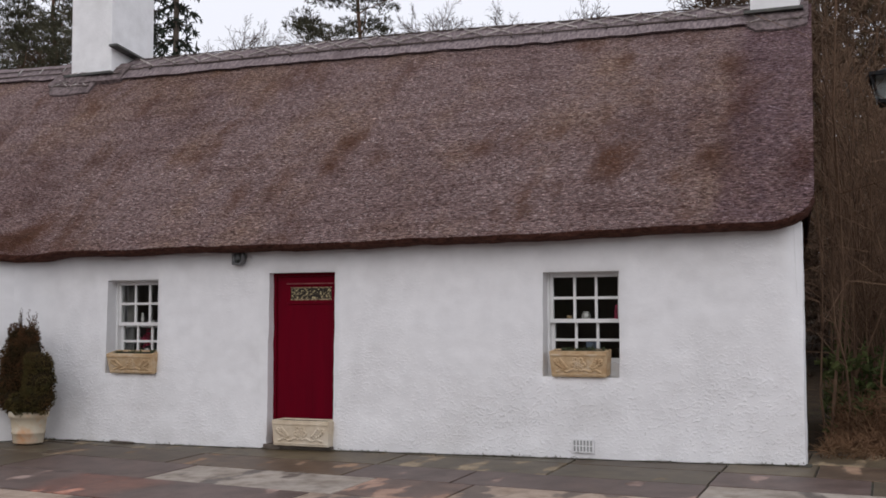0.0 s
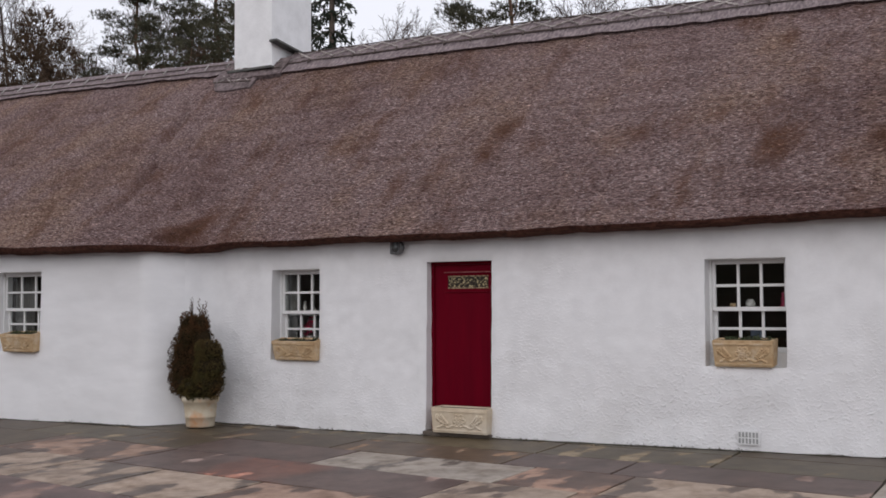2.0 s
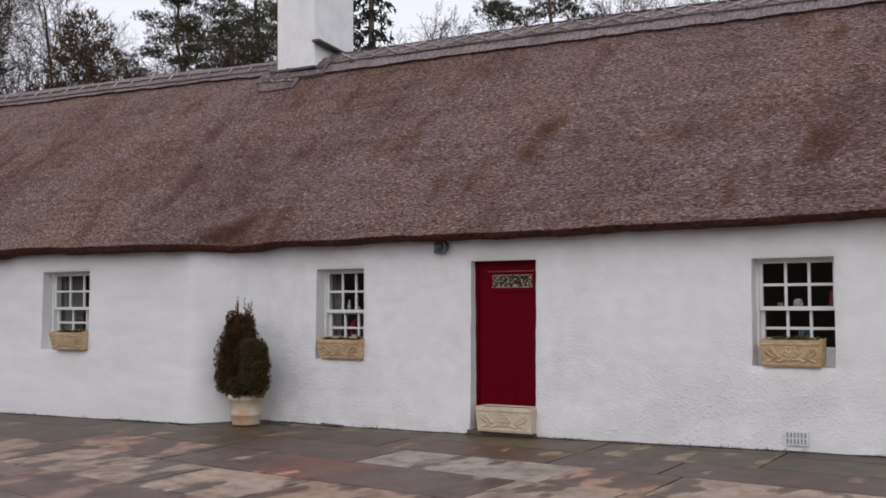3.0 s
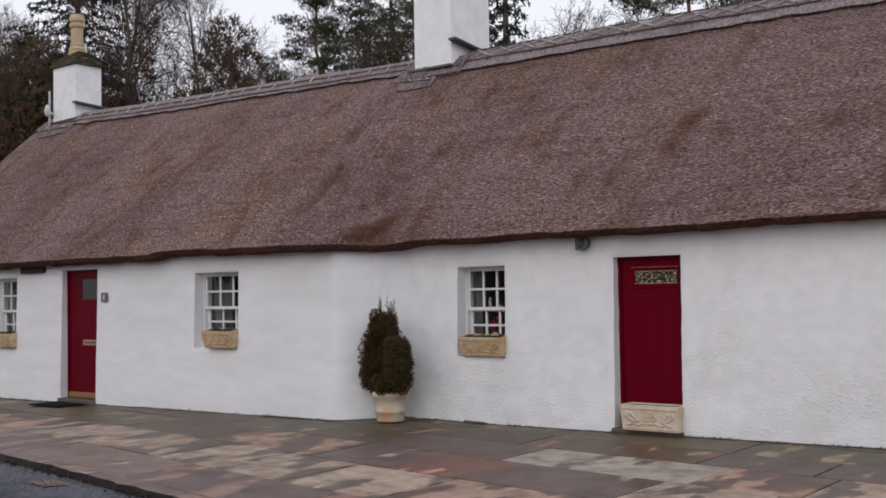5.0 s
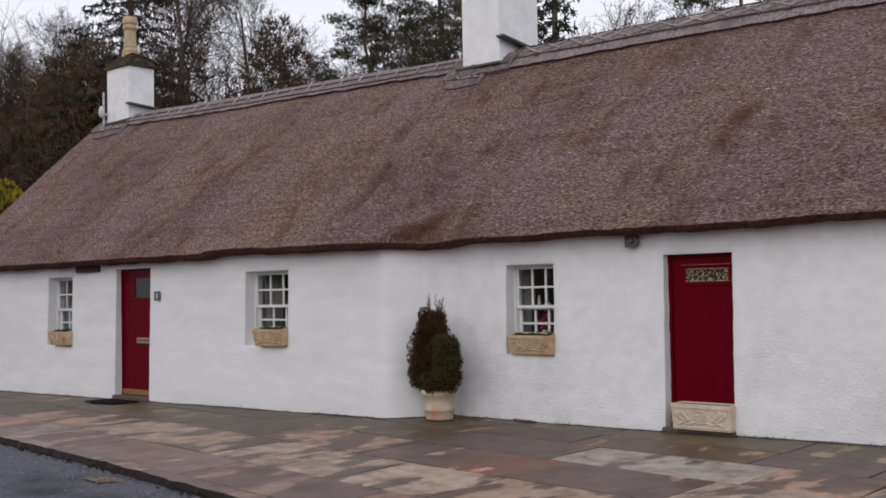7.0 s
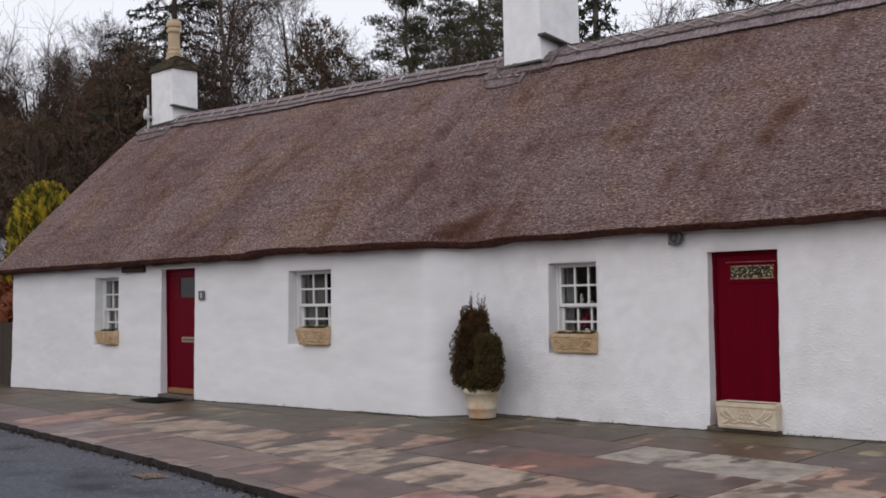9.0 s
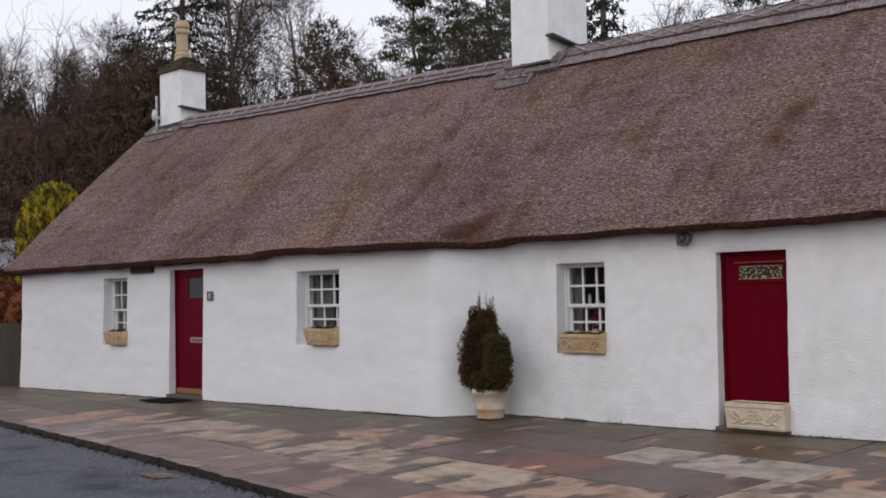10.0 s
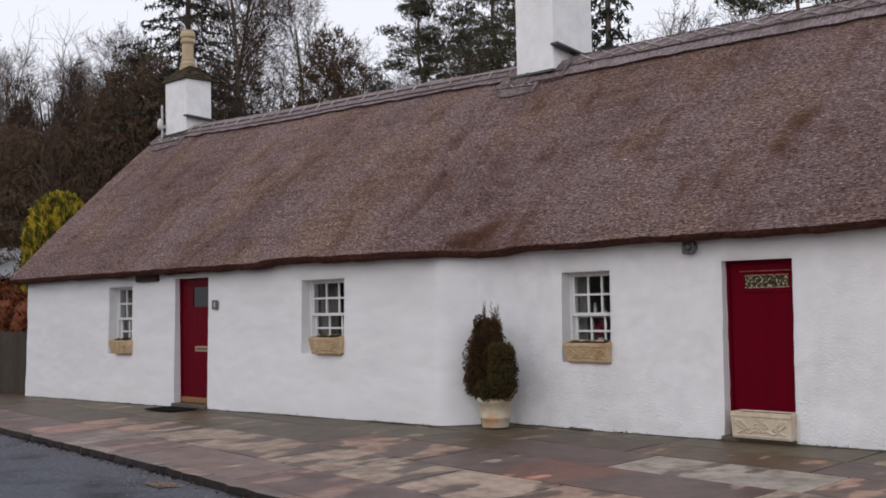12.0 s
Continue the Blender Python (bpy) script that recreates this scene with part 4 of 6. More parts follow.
ch1 = chimney(-6.15, -5.36, 2.75, 3.80, 4.95, 7.05, right, True, 5.72, -7.5)
ch2 = chimney(-17.50, -16.58, 2.92, 3.62, 5.40, 7.04, left, True, 6.13, -4, 1.04)
ch3 = chimney(4.28, 4.86, 2.85, 3.75, 4.90, 6.70, right, True, 5.70, -7)


# ---- windows and doors ----
def window(parent, opening, y):
    """A small-paned sash window deep in its opening: three panes wide, two sashes of two rows."""
    xl, xr, z0, z1 = opening
    y += 0.20
    bm = boxes((xl - 0.02, xl + 0.022, y, y + 0.14, z0, z1 + 0.02), (xr - 0.022, xr + 0.02, y, y + 0.14, z0, z1 + 0.02), (xl + 0.022, xr - 0.022, y, y + 0.14, z1 - 0.022, z1 + 0.02), bevel=0.005)
    win = part("window", bm, WHITE_WOOD, parent, "white-painted small-paned sash window")
    part("sill", boxes((xl - 0.02, xr + 0.02, y - 0.012, y + 0.14, z0 - 0.02, z0 + 0.145), bevel=0.008), WHITE_WOOD, win)
    a, c = xl + 0.023, xr - 0.023
    middle = (z0 + z1) / 2 + 0.03
    for low, high, yy in ((middle - 0.02, z1 - 0.023, y + 0.02), (z0 + 0.146, middle + 0.02, y + 0.072)):
        st = 0.034
        bars = [(a, a + st, yy, yy + 0.04, low, high), (c - st, c, yy, yy + 0.04, low, high),
                (a + st, c - st, yy, yy + 0.04, low, low + 0.042), (a + st, c - st, yy, yy + 0.04, high - 0.034, high)]
        iw, ih = c - a - 2 * st, high - low - 0.076
        for k in (1, 2):
            x = a + st + iw * k / 3
            bars.append((x - 0.014, x + 0.014, yy + 0.004, yy + 0.034, low + 0.042, high - 0.034))
        zm = low + 0.042 + ih / 2
        for k in range(3):
            l0, r0 = a + st + iw * k / 3 + (0.014 if k else 0), a + st + iw * (k + 1) / 3 - (0.014 if k < 2 else 0)
            bars.append((l0, r0, yy + 0.004, yy + 0.034, zm - 0.014, zm + 0.014))
        part("sash", boxes(*bars, bevel=0.003), WHITE_WOOD, win)
        for k in range(3):
            for r in range(2):
                x, z = a + st + iw * k / 3, low + 0.042 + ih * r / 2
                pane = part("pane", boxes((x + 0.002, x + iw / 3 - 0.002, yy + 0.014, yy + 0.018, z + 0.002, z + ih / 2 - 0.002)), GLASS, win)
                pane.visible_shadow = False
    return win


win_r = window(right, OPEN_RIGHT["window_r"], 0)
win_m = window(right, OPEN_RIGHT["window_m"], 0)
win_l = window(left, OPEN_LEFT["window_l"], LEFT_OUT)
win_f = window(left, OPEN_LEFT["window_f"], LEFT_OUT)


def boarded_door(parent, opening, y, z0, label):
    """A boarded door leaf in a frame set into its opening."""
    xl, xr, _, z1 = opening
    case = part("door", boxes((xl - 0.02, xl + 0.035, y, y + 0.10, z0, z1 + 0.02), (xr - 0.035, xr + 0.02, y, y + 0.10, z0, z1 + 0.02), (xl + 0.035, xr - 0.035, y, y + 0.10, z1 - 0.035, z1 + 0.02), bevel=0.004), RED, parent, label)
    return case, xl + 0.037, xr - 0.037, z1 - 0.037


case_r, a, c, top = boarded_door(right, OPEN_RIGHT["door_r"], 0.13, 0.03, "dark red painted boarded door with lace-backed light")
gap0, gap1 = top - 0.275, top - 0.125
count = 5
for k in range(count):
    x0, x1 = a + (c - a) * k / count, a + (c - a) * (k + 1) / count - 0.0006
    part("board", boxes((x0, x1, 0.155, 0.19, 0.06, gap0), bevel=0.0012), RED, case_r)
part("top_rail", boxes((a, c, 0.155, 0.19, gap1, top), (a, a + 0.17, 0.155, 0.19, gap0, gap1), (c - 0.07, c, 0.155, 0.19, gap0, gap1)), RED, case_r)
part("rail_mould", boxes((a + 0.13, c - 0.04, 0.135, 0.154, gap1 + 0.032, gap1 + 0.044), bevel=0.004), RED_EDGE, case_r)
part("rail_mould", boxes((a + 0.13, c - 0.04, 0.140, 0.154, gap0 - 0.045, gap0 - 0.036), bevel=0.003), RED, case_r)
lace = part("lace_light", boxes((a + 0.17, c - 0.07, 0.172, 0.178, gap0, gap1)), LACE, case_r, "small door light backed with lace")
part("lace_border", boxes((a + 0.17, c - 0.07, 0.166, 0.1715, gap0, gap0 + 0.014), (a + 0.17, c - 0.07, 0.166, 0.1715, gap1 - 0.014, gap1)), LACE_EDGE, lace)

case_l, a, c, top = boarded_door(left, OPEN_LEFT["door_l"], LEFT_OUT + 0.125, -0.03, "dark red painted boarded door with brass letter plate")
yy = LEFT_OUT + 0.15
count = 6
for k in range(count):
    x0, x1 = a + (c - a) * k / count, a + (c - a) * (k + 1) / count - 0.0015
    part("board", boxes((x0, x1, yy, yy + 0.035, 0.07, top - 0.46), bevel=0.003), RED, case_l)
part("top_rail", boxes((a, c, yy, yy + 0.035, top - 0.12, top), (a, a + 0.36, yy, yy + 0.035, top - 0.457, top - 0.121), (c - 0.08, c, yy, yy + 0.035, top - 0.457, top - 0.121)), RED, case_l)
part("door_light", boxes((a + 0.36, c - 0.08, yy + 0.012, yy + 0.018, top - 0.46, top - 0.12)), FROST, case_l, "small dull grey glazed light")
part("weather_board", boxes((a, c, yy - 0.03, yy + 0.035, -0.02, 0.07), bevel=0.008), OAK, case_l, "varnished wooden weather board")
letter = part("letter_plate", boxes((a + 0.42, c - 0.06, yy - 0.012, yy - 0.002, 0.86, 0.95), bevel=0.004), BRASS, case_l, "dull brass letter plate")
part("flap", boxes((a + 0.46, c - 0.10, yy - 0.017, yy - 0.0125, 0.885, 0.925)), GRIME_METAL, letter)

part("doorstep", boxes((-0.86, 0.03, -0.06, 0.30, -0.2, 0.062), bevel=0.012), STEP_STONE, right, "worn dark doorstep")
part("doorstep", boxes((-11.203, -10.115, LEFT_OUT - 0.06, LEFT_OUT + 0.32, -0.4, -0.03), bevel=0.012), STEP_STONE, left, "worn grey doorstep")
part("eaves_board", boxes((-12.40, -11.66, LEFT_OUT - 0.06, LEFT_OUT + 0.02, 2.095, 2.20), bevel=0.02), BOARD_DARK, left, "dark weathered board below the thatch")

# air grating low in the wall
bm = boxes((2.765, 2.985, -0.062, -0.045, 0.125, 0.265))
grate = part("air_grating", bm, PLASTER, right, "whitewashed cast air grating")
# slots are grey plates on the face, coloured like the shade in real holes
for i in range(6):
    for j in range(2):
        x, z = 2.780 + 0.034 * i, 0.140 + 0.060 * j
        part("slot", boxes((x, x + 0.019, -0.066, -0.0625, z, z + 0.048)), SLOT_SHADE, grate)


# the dark joint where the flags meet the wall, with contact shade in its colour
verts, faces = [], []
for k in range(461):
    x = X_RIGHT + 0.06 - k * (X_RIGHT - X_LEFT + 0.1) / 460
    y = wall_y(x)
    out = 0.072 + 0.016 * fbm(x * 3.5, 2.0) + 0.010 * fbm(x * 14, 5.0)
    verts += [(x, y - out, level(x, y - out) + 0.003), (x, y - 0.02, level(x, y) + 0.014), (x, y + 0.05, level(x, y) + 0.014)]
for k in range(460):
    for j in range(2):
        faces.append((3 * k + j, 3 * k + j + 1, 3 * k + j + 4, 3 * k + j + 3))
tagged(part("trim", mesh_of("trim", verts, faces, MORTAR, True), MORTAR), "dark mossy joint with contact shade along the foot of the wall", "joint", kind="structure")


# ---- things at the front ----
def bulkhead_light():
    t = thing("wall_light", "round grey bulkhead light under the thatch eave", "wall light", (-1.21, -0.012, 2.18))
    part("base", boxes((-0.085, 0.0, -0.05, 0.02, -0.075, 0.07), bevel=0.012), GRIME_METAL, t)
    ring = lathe([(0.085, 0), (0.085, 0.05), (0.06, 0.075), (0.06, 0.06)], 24)
    bmesh.ops.rotate(ring, verts=ring.verts, matrix=Matrix.Rotation(radians(90), 3, "X"))
    bmesh.ops.translate(ring, verts=ring.verts, vec=(0.02, -0.02, 0))
    part("rim", ring, GRIME_METAL, t, smooth=True)
    dome = lathe([(0.058, 0), (0.05, 0.02), (0.03, 0.035), (0.01, 0.04)], 20)
    bmesh.ops.rotate(dome, verts=dome.verts, matrix=Matrix.Rotation(radians(90), 3, "X"))
    bmesh.ops.translate(dome, verts=dome.verts, vec=(0.02, -0.075, 0))
    part("lens", dome, LAMP_GLASS, t, "dull glass lens", smooth=True)


bulkhead_light()


def wall_plaque():
    t = thing("door_plaque", "small square grey door plaque with a pale figure", "plaque", (-9.872, LEFT_OUT - 0.008, 1.653))
    part("plate", boxes((-0.085, 0.085, -0.012, 0.0, -0.075, 0.075), bevel=0.004), LEAD, t)
    part("bar", boxes((-0.018, 0.018, -0.016, -0.0125, -0.04, 0.04)), OFFWHITE, t)


wall_plaque()


def tufts(verts, faces, at, n, size, rnd, up=0.6):
    """Adds n small leaf blades round a place."""
    for _ in range(n):
        p = Vector(at) + Vector((rnd.gauss(0, size), rnd.gauss(0, size), rnd.gauss(0, size * 0.5)))
        d = Vector((rnd.gauss(0, 1), rnd.gauss(0, 1), abs(rnd.gauss(0, 1)) * up + 0.2)).normalized()
        s = d.orthogonal().normalized() * size * 0.35
        k = len(verts)
        verts += [p - s, p + s, p + d * size * 1.3]
        faces.append((k, k + 1, k + 2))


def trough(at, width, height, depth, mat, label, seed, plants, tilt=0.0):
    """A cast stone trough with a moulded rim and a relief of swags on its front."""
    rnd = random.Random(seed)
    t = thing("planter", label, "planter", at, group="stone planters")
    if tilt:  # tipped forward on its front foot by the sloping sill
        foot = Vector((at[0], at[1] - depth / 2, at[2]))
        t.matrix_basis = Matrix.Translation(foot) @ Matrix.Rotation(radians(tilt), 4, "X") @ Matrix.Translation((0, depth / 2, 0))
    w, d, g, wall = width / 2, depth / 2, 0.016, 0.035
    bm = bmesh.new()
    loops = []
    for x, y, z in ((w - g, d - g, 0), (w, d, height), (w - wall, d - wall, height), (w - wall - 0.01, d - wall - 0.01, height - 0.05)):
        loops.append([bm.verts.new((sx * x, sy * y, z)) for sx, sy in ((-1, -1), (1, -1), (1, 1), (-1, 1))])
    for p, q in zip(loops, loops[1:]):
        for k in range(4):
            bm.faces.new((p[k], p[(k + 1) % 4], q[(k + 1) % 4], q[k]))
    bm.faces.new(loops[0][::-1]), bm.faces.new(loops[-1])
    bmesh.ops.bevel(bm, geom=[e for e in bm.edges], offset=0.006, segments=2, affect="EDGES")
    body = part("trough", bm, mat, t)

    def front(x, z):  # a point on the leaning front face
        return Vector((x, -d + g * (1 - z / height) - 0.002, z))

    rim = bmesh.new()
    for z, k in ((height * 0.86, 0.010), (height * 0.10, 0.008)):
        box(rim, -w + g * (1 - z / height) + 0.01, w - g * (1 - z / height) - 0.01, -0.006, 0.004, z - k, z + k, bevel=0.003)
        for v in rim.verts:
            if abs(v.co.y) < 0.02:
                v.co.y += front(0, v.co.z).y
    part("moulding", rim, mat, body)
    verts, faces = [], []

    def stroke(pts, r):
        for p, q in zip(pts, pts[1:]):
            vs, fs = rod(front(*p) + Vector((0, r * 0.35, 0)), front(*q) + Vector((0, r * 0.35, 0)), r, 6)
            k = len(verts)
            verts.extend(vs)
            faces.extend(tuple(i + k for i in f) for f in fs)

    h = height
    for s in (-1, 1):  # a pair of spread leaves, a bud and scrolls either side of a rosette
        stroke([(s * w * (0.40 + 0.05 * k), h * (0.36 + 0.07 * k)) for k in range(6)], 0.018)
        stroke([(s * w * (0.44 + 0.08 * k), h * (0.34 + 0.012 * k * k)) for k in range(6)], 0.018)
        stroke([(s * w * (0.50 + 0.03 * k), h * (0.38 + 0.05 * k)) for k in range(6)], 0.014)
        stroke([(s * w * (0.78 + 0.08 * math.cos(a)), h * (0.60 + 0.09 * math.sin(a))) for a in np.linspace(0.6, 5.4, 9)], 0.013)
        stroke([(s * w * (0.16 + 0.62 * k / 10), h * (0.25 + 0.05 * math.sin(k * 1.1 + 0.6))) for k in range(11)], 0.015)
    for k in range(6):
        a = k * math.pi / 3
        px, pz = h * 0.19 * math.cos(a), h * (0.50 + 0.19 * math.sin(a))
        stroke([(px + h * 0.085 * math.cos(c), pz + h * 0.085 * math.sin(c)) for c in np.linspace(0, 2 * math.pi, 8)], 0.013)
    stroke([(h * 0.07 * math.cos(c), h * 0.50 + h * 0.07 * math.sin(c)) for c in np.linspace(0, 2 * math.pi, 9)], 0.017)
    part("relief", mesh_of("relief", verts, faces, mat, True), mat, body)
    part("soil", boxes((-w + wall + 0.012, w - wall - 0.012, -d + wall + 0.012, d - wall - 0.012, height - 0.05, height - 0.012)), SOIL, t)
    if plants:
        for _ in range(plants):
            verts, faces = [], []
            tufts(verts, faces, (rnd.uniform(-w * 0.8, w * 0.8), rnd.uniform(-d * 0.3, d * 0.3), height - 0.005), 34, 0.024, rnd)
            part("bedding_plant", mesh_of("bedding_plant", verts, faces, SPROUT), SPROUT, t, "sparse green bedding plant", kind="stuff")
    return t


LEDGE = "sandstone-coloured cast planter with relief on a window ledge"
trough((2.835, 0.05, 0.879), 0.60, 0.265, 0.22, PLANTER, LEDGE, 1, 9, 5)
trough((-2.70, 0.045, 0.822), 0.68, 0.245, 0.22, PLANTER, LEDGE, 2, 4, 11)
trough((-6.90, LEFT_OUT + 0.015, 0.885), 0.66, 0.25, 0.24, PLANTER, LEDGE, 3, 8, 10)
trough((-12.93, LEFT_OUT + 0.02, 0.786), 0.68, 0.25, 0.24, PLANTER, LEDGE, 4, 6, 10)
trough((-0.335, -0.01, 0.063), 0.725, 0.285, 0.26, PLANTER_PALE, "pale cast stone planter with floral relief on the doorstep", 5, 0)


def mat_at_door():
    t = thing("doormat", "black rubber doormat on the flags before the step", "doormat", (-10.669, LEFT_OUT - 0.40, level(-10.669, -1.1) + 0.012), 0)
    part("pad", boxes((-0.40, 0.44, -0.25, 0.25, 0.0, 0.018), bevel=0.006), RUBBER, t)
    part("ribs", boxes(*[(-0.36, 0.40, -0.22 + 0.06 * k, -0.195 + 0.06 * k, 0.018, 0.024) for k in range(8)]), RUBBER, t)


mat_at_door()


def foot_stone():
    x, y = -2.80, -0.085
    t = thing("foot_stone", "low grey stone lying along the foot of the white wall", "stone", (x, y, level(x, y) + 0.010), -1)
    bm = bmesh.new()
    box(bm, -0.17, 0.17, -0.020, 0.03, 0.0, 0.026, bevel=0.006)
    bmesh.ops.subdivide_edges(bm, edges=[e for e in bm.edges if abs(e.verts[0].co.x - e.verts[1].co.x) > 0.2], cuts=9)
    for v in bm.verts:
        v.co.z *= 0.75 + 0.5 * fbm(v.co.x * 9, 3.0) - 0.6 * abs(v.co.x) * (v.co.x > 0)
        v.co.y += 0.012 * fbm(v.co.x * 12, v.co.z * 9)
    part("stone", bm, STEP_STONE, t)


foot_stone()


# ---- sill ornaments behind the glass ----
def ornament(name, label, x, y, z, profile, mat, category="ornament"):
    t = thing(name, label, category, (x, y, z))
    part("body", lathe(profile, 16), mat, t, smooth=True)
    return t


JAR = [(0.03, 0), (0.045, 0.02), (0.05, 0.05), (0.04, 0.085), (0.03, 0.09), (0.032, 0.1)]
FIGURE = [(0.03, 0), (0.035, 0.02), (0.02, 0.06), (0.028, 0.10), (0.014, 0.125), (0.02, 0.145), (0.012, 0.17)]
for wx, wy, wz in ((2.44, 0, 0.877), (-3.14, 0, 0.82), (-7.59, LEFT_OUT, 0.883), (-13.534, LEFT_OUT, 0.774)):
    ow = {2.44: 0.80, -3.14: 0.755, -7.59: 1.0, -13.534: 0.87}[wx]
    part("inner_sill", boxes((wx + 0.0, wx + ow, wy + 0.345, wy + 0.56, wz + 0.09, wz + 0.13), bevel=0.006), WHITE_WOOD, right if wx > -4 else left)
    if wx > -4:
        part("sill_shelf", boxes((wx + 0.0, wx + ow, wy + 0.36, wy + 0.46, wz + 0.555, wz + 0.57)), WHITE_WOOD, right)
ornament("china_jar", "small pale china jar standing behind a window", 2.80, 0.41, 1.448, JAR, CHINA)
ornament("china_figure", "small pink china figure standing behind a window", 3.13, 0.41, 1.448, FIGURE, PINK)
ornament("china_cup", "small yellow-brown cup standing behind a window", 2.62, 0.41, 1.448, [(0.02, 0), (0.03, 0.03), (0.03, 0.06)], PLANTER)
ornament("china_figure", "small white china figure standing behind a window", -2.90, 0.41, 1.391, FIGURE, CHINA)
ornament("china_jar", "small white china jar standing behind a window", -2.76, 0.41, 1.391, [(0.03, 0), (0.05, 0.03), (0.045, 0.07), (0.02, 0.08)], CHINA)


ornament("tea_light", "small pale tea light standing behind a window", 2.96, 0.42, 1.448, [(0.022, 0), (0.024, 0.02), (0.02, 0.022)], CHINA, "candle")
card = thing("greeting_card", "small pale blue card propped behind a window", "card", (2.86, 0.44, 1.008), 4)
fold = boxes((-0.075, 0.075, -0.003, 0.003, 0.0, 0.24))
bmesh.ops.rotate(fold, verts=fold.verts, matrix=Matrix.Rotation(radians(-9), 3, "X"))
part("leaf", fold, CARD_BLUE, card)
stand = boxes((-0.075, 0.075, -0.003, 0.003, 0.0, 0.24))
bmesh.ops.rotate(stand, verts=stand.verts, matrix=Matrix.Rotation(radians(16), 3, "X"))
bmesh.ops.translate(stand, verts=stand.verts, vec=(0, 0.105, 0.0))
part("leaf", stand, CARD_BLUE, card)


def flowers(x, y, z):
    t = thing("flower_vase", "vase of pink flowers standing behind a window", "flowers", (x, y, z))
    part("vase", lathe([(0.04, 0), (0.055, 0.06), (0.035, 0.14), (0.045, 0.17)], 16), CHINA, t, smooth=True)
    rnd = random.Random(3)
    verts, faces = [], []
    for _ in range(14):
        tufts(verts, faces, (rnd.gauss(0, 0.06), rnd.gauss(0, 0.03), 0.28 + rnd.gauss(0, 0.06)), 20, 0.02, rnd)
    part("petals", mesh_of("petals", verts, faces, PINK), PINK, t)


flowers(-2.83, 0.42, 0.951)


def curtain(x0, x1, y, z0, z1, label):
    verts, faces, n = [], [], 40
    for i in range(n + 1):
        x = x0 + (x1 - x0) * i / n
        for z in (z0, z1):
            verts.append((x, y + 0.018 * math.sin(i * 1.3), z))
    for i in range(n):
        faces.append((2 * i, 2 * i + 2, 2 * i + 3, 2 * i + 1))
    t = tagged(part("curtain", mesh_of("curtain", verts, faces, CURTAIN, True), CURTAIN), label, "curtain")
    mod = t.modifiers.new("cloth", "SOLIDIFY")
    mod.thickness = 0.004


for x0, x1, y, z0, z1 in ((-7.571, -7.17, -0.32, 0.98, 1.98), (-7.02, -6.609, -0.32, 0.98, 1.98), (-13.515, -13.15, -0.32, 0.88, 2.0), (-13.03, -12.679, -0.32, 0.88, 2.0), (-3.13, -3.02, 0.40, 1.0, 1.95)):
    curtain(x0, x1, y, z0, z1, "pale net curtain hanging inside a window")


# ---- foliage ----
def sprays(verts, faces, rnd, at, out, size, blades=4, spread_=0.6, wide=0.16):
    """A spray of narrow blades at a place, growing outwards."""
    at, out = Vector(at), Vector(out).normalized()
    for _ in range(blades):
        d = (out + Vector((rnd.gauss(0, spread_), rnd.gauss(0, spread_), rnd.gauss(0, spread_)))).normalized()
        s = d.orthogonal().normalized()
        s = (Matrix.Rotation(rnd.uniform(0, 6.3), 3, d) @ s) * size * wide
        k = len(verts)
        q = at + d * size
        verts += [at - s, at + s, q + s * 0.5, q - s * 0.5]
        faces.append((k, k + 1, k + 2, k + 3))


def lobes_foliage(lobes, n, size, seed, blades=5, spread_=0.6, rough=0.12, wide=0.16):
    """Leaf sprays over the skin of several lobes (x, y, z, rx, ry, rz)."""
    rnd = random.Random(seed)
    areas = [rx * rz + rx * ry for _, _, _, rx, ry, rz in lobes]
    verts, faces = [], []
    for (x, y, z, rx, ry, rz), area in zip(lobes, areas):
        for _ in range(int(n * area / sum(areas))):
            d = Vector((rnd.gauss(0, 1), rnd.gauss(0, 1), rnd.gauss(0, 1))).normalized()
            r = 1 + rough * fbm(d.x * 3 + x * 5, d.y * 3, d.z * 3 + z * 5) - abs(rnd.gauss(0, 0.09))
            p = Vector((x + d.x * rx * r, y + d.y * ry * r, z + d.z * rz * r))
            out = Vector((d.x / rx, d.y / ry, d.z / rz)).normalized() + Vector((0, 0, 0.35))
            sprays(verts, faces, rnd, p, out, size * rnd.uniform(0.6, 1.3), blades, spread_, wide)
    return verts, faces


def lump(lobes, mat, name, parent, shrink=0.86):
    """The dense dark inside of a shrub: lumpy closed lobes."""
    bm = bmesh.new()
    for x, y, z, rx, ry, rz in lobes:
        r = bmesh.ops.create_icosphere(bm, subdivisions=3, radius=1)
        for v in r["verts"]:
            k = shrink * (1 + 0.12 * fbm(v.co.x * 2 + x, v.co.y * 2, v.co.z * 2 + z))
            v.co = Vector((x + v.co.x * rx * k, y + v.co.y * ry * k, z + v.co.z * rz * k))
    return part(name, bm, mat, parent, smooth=True)


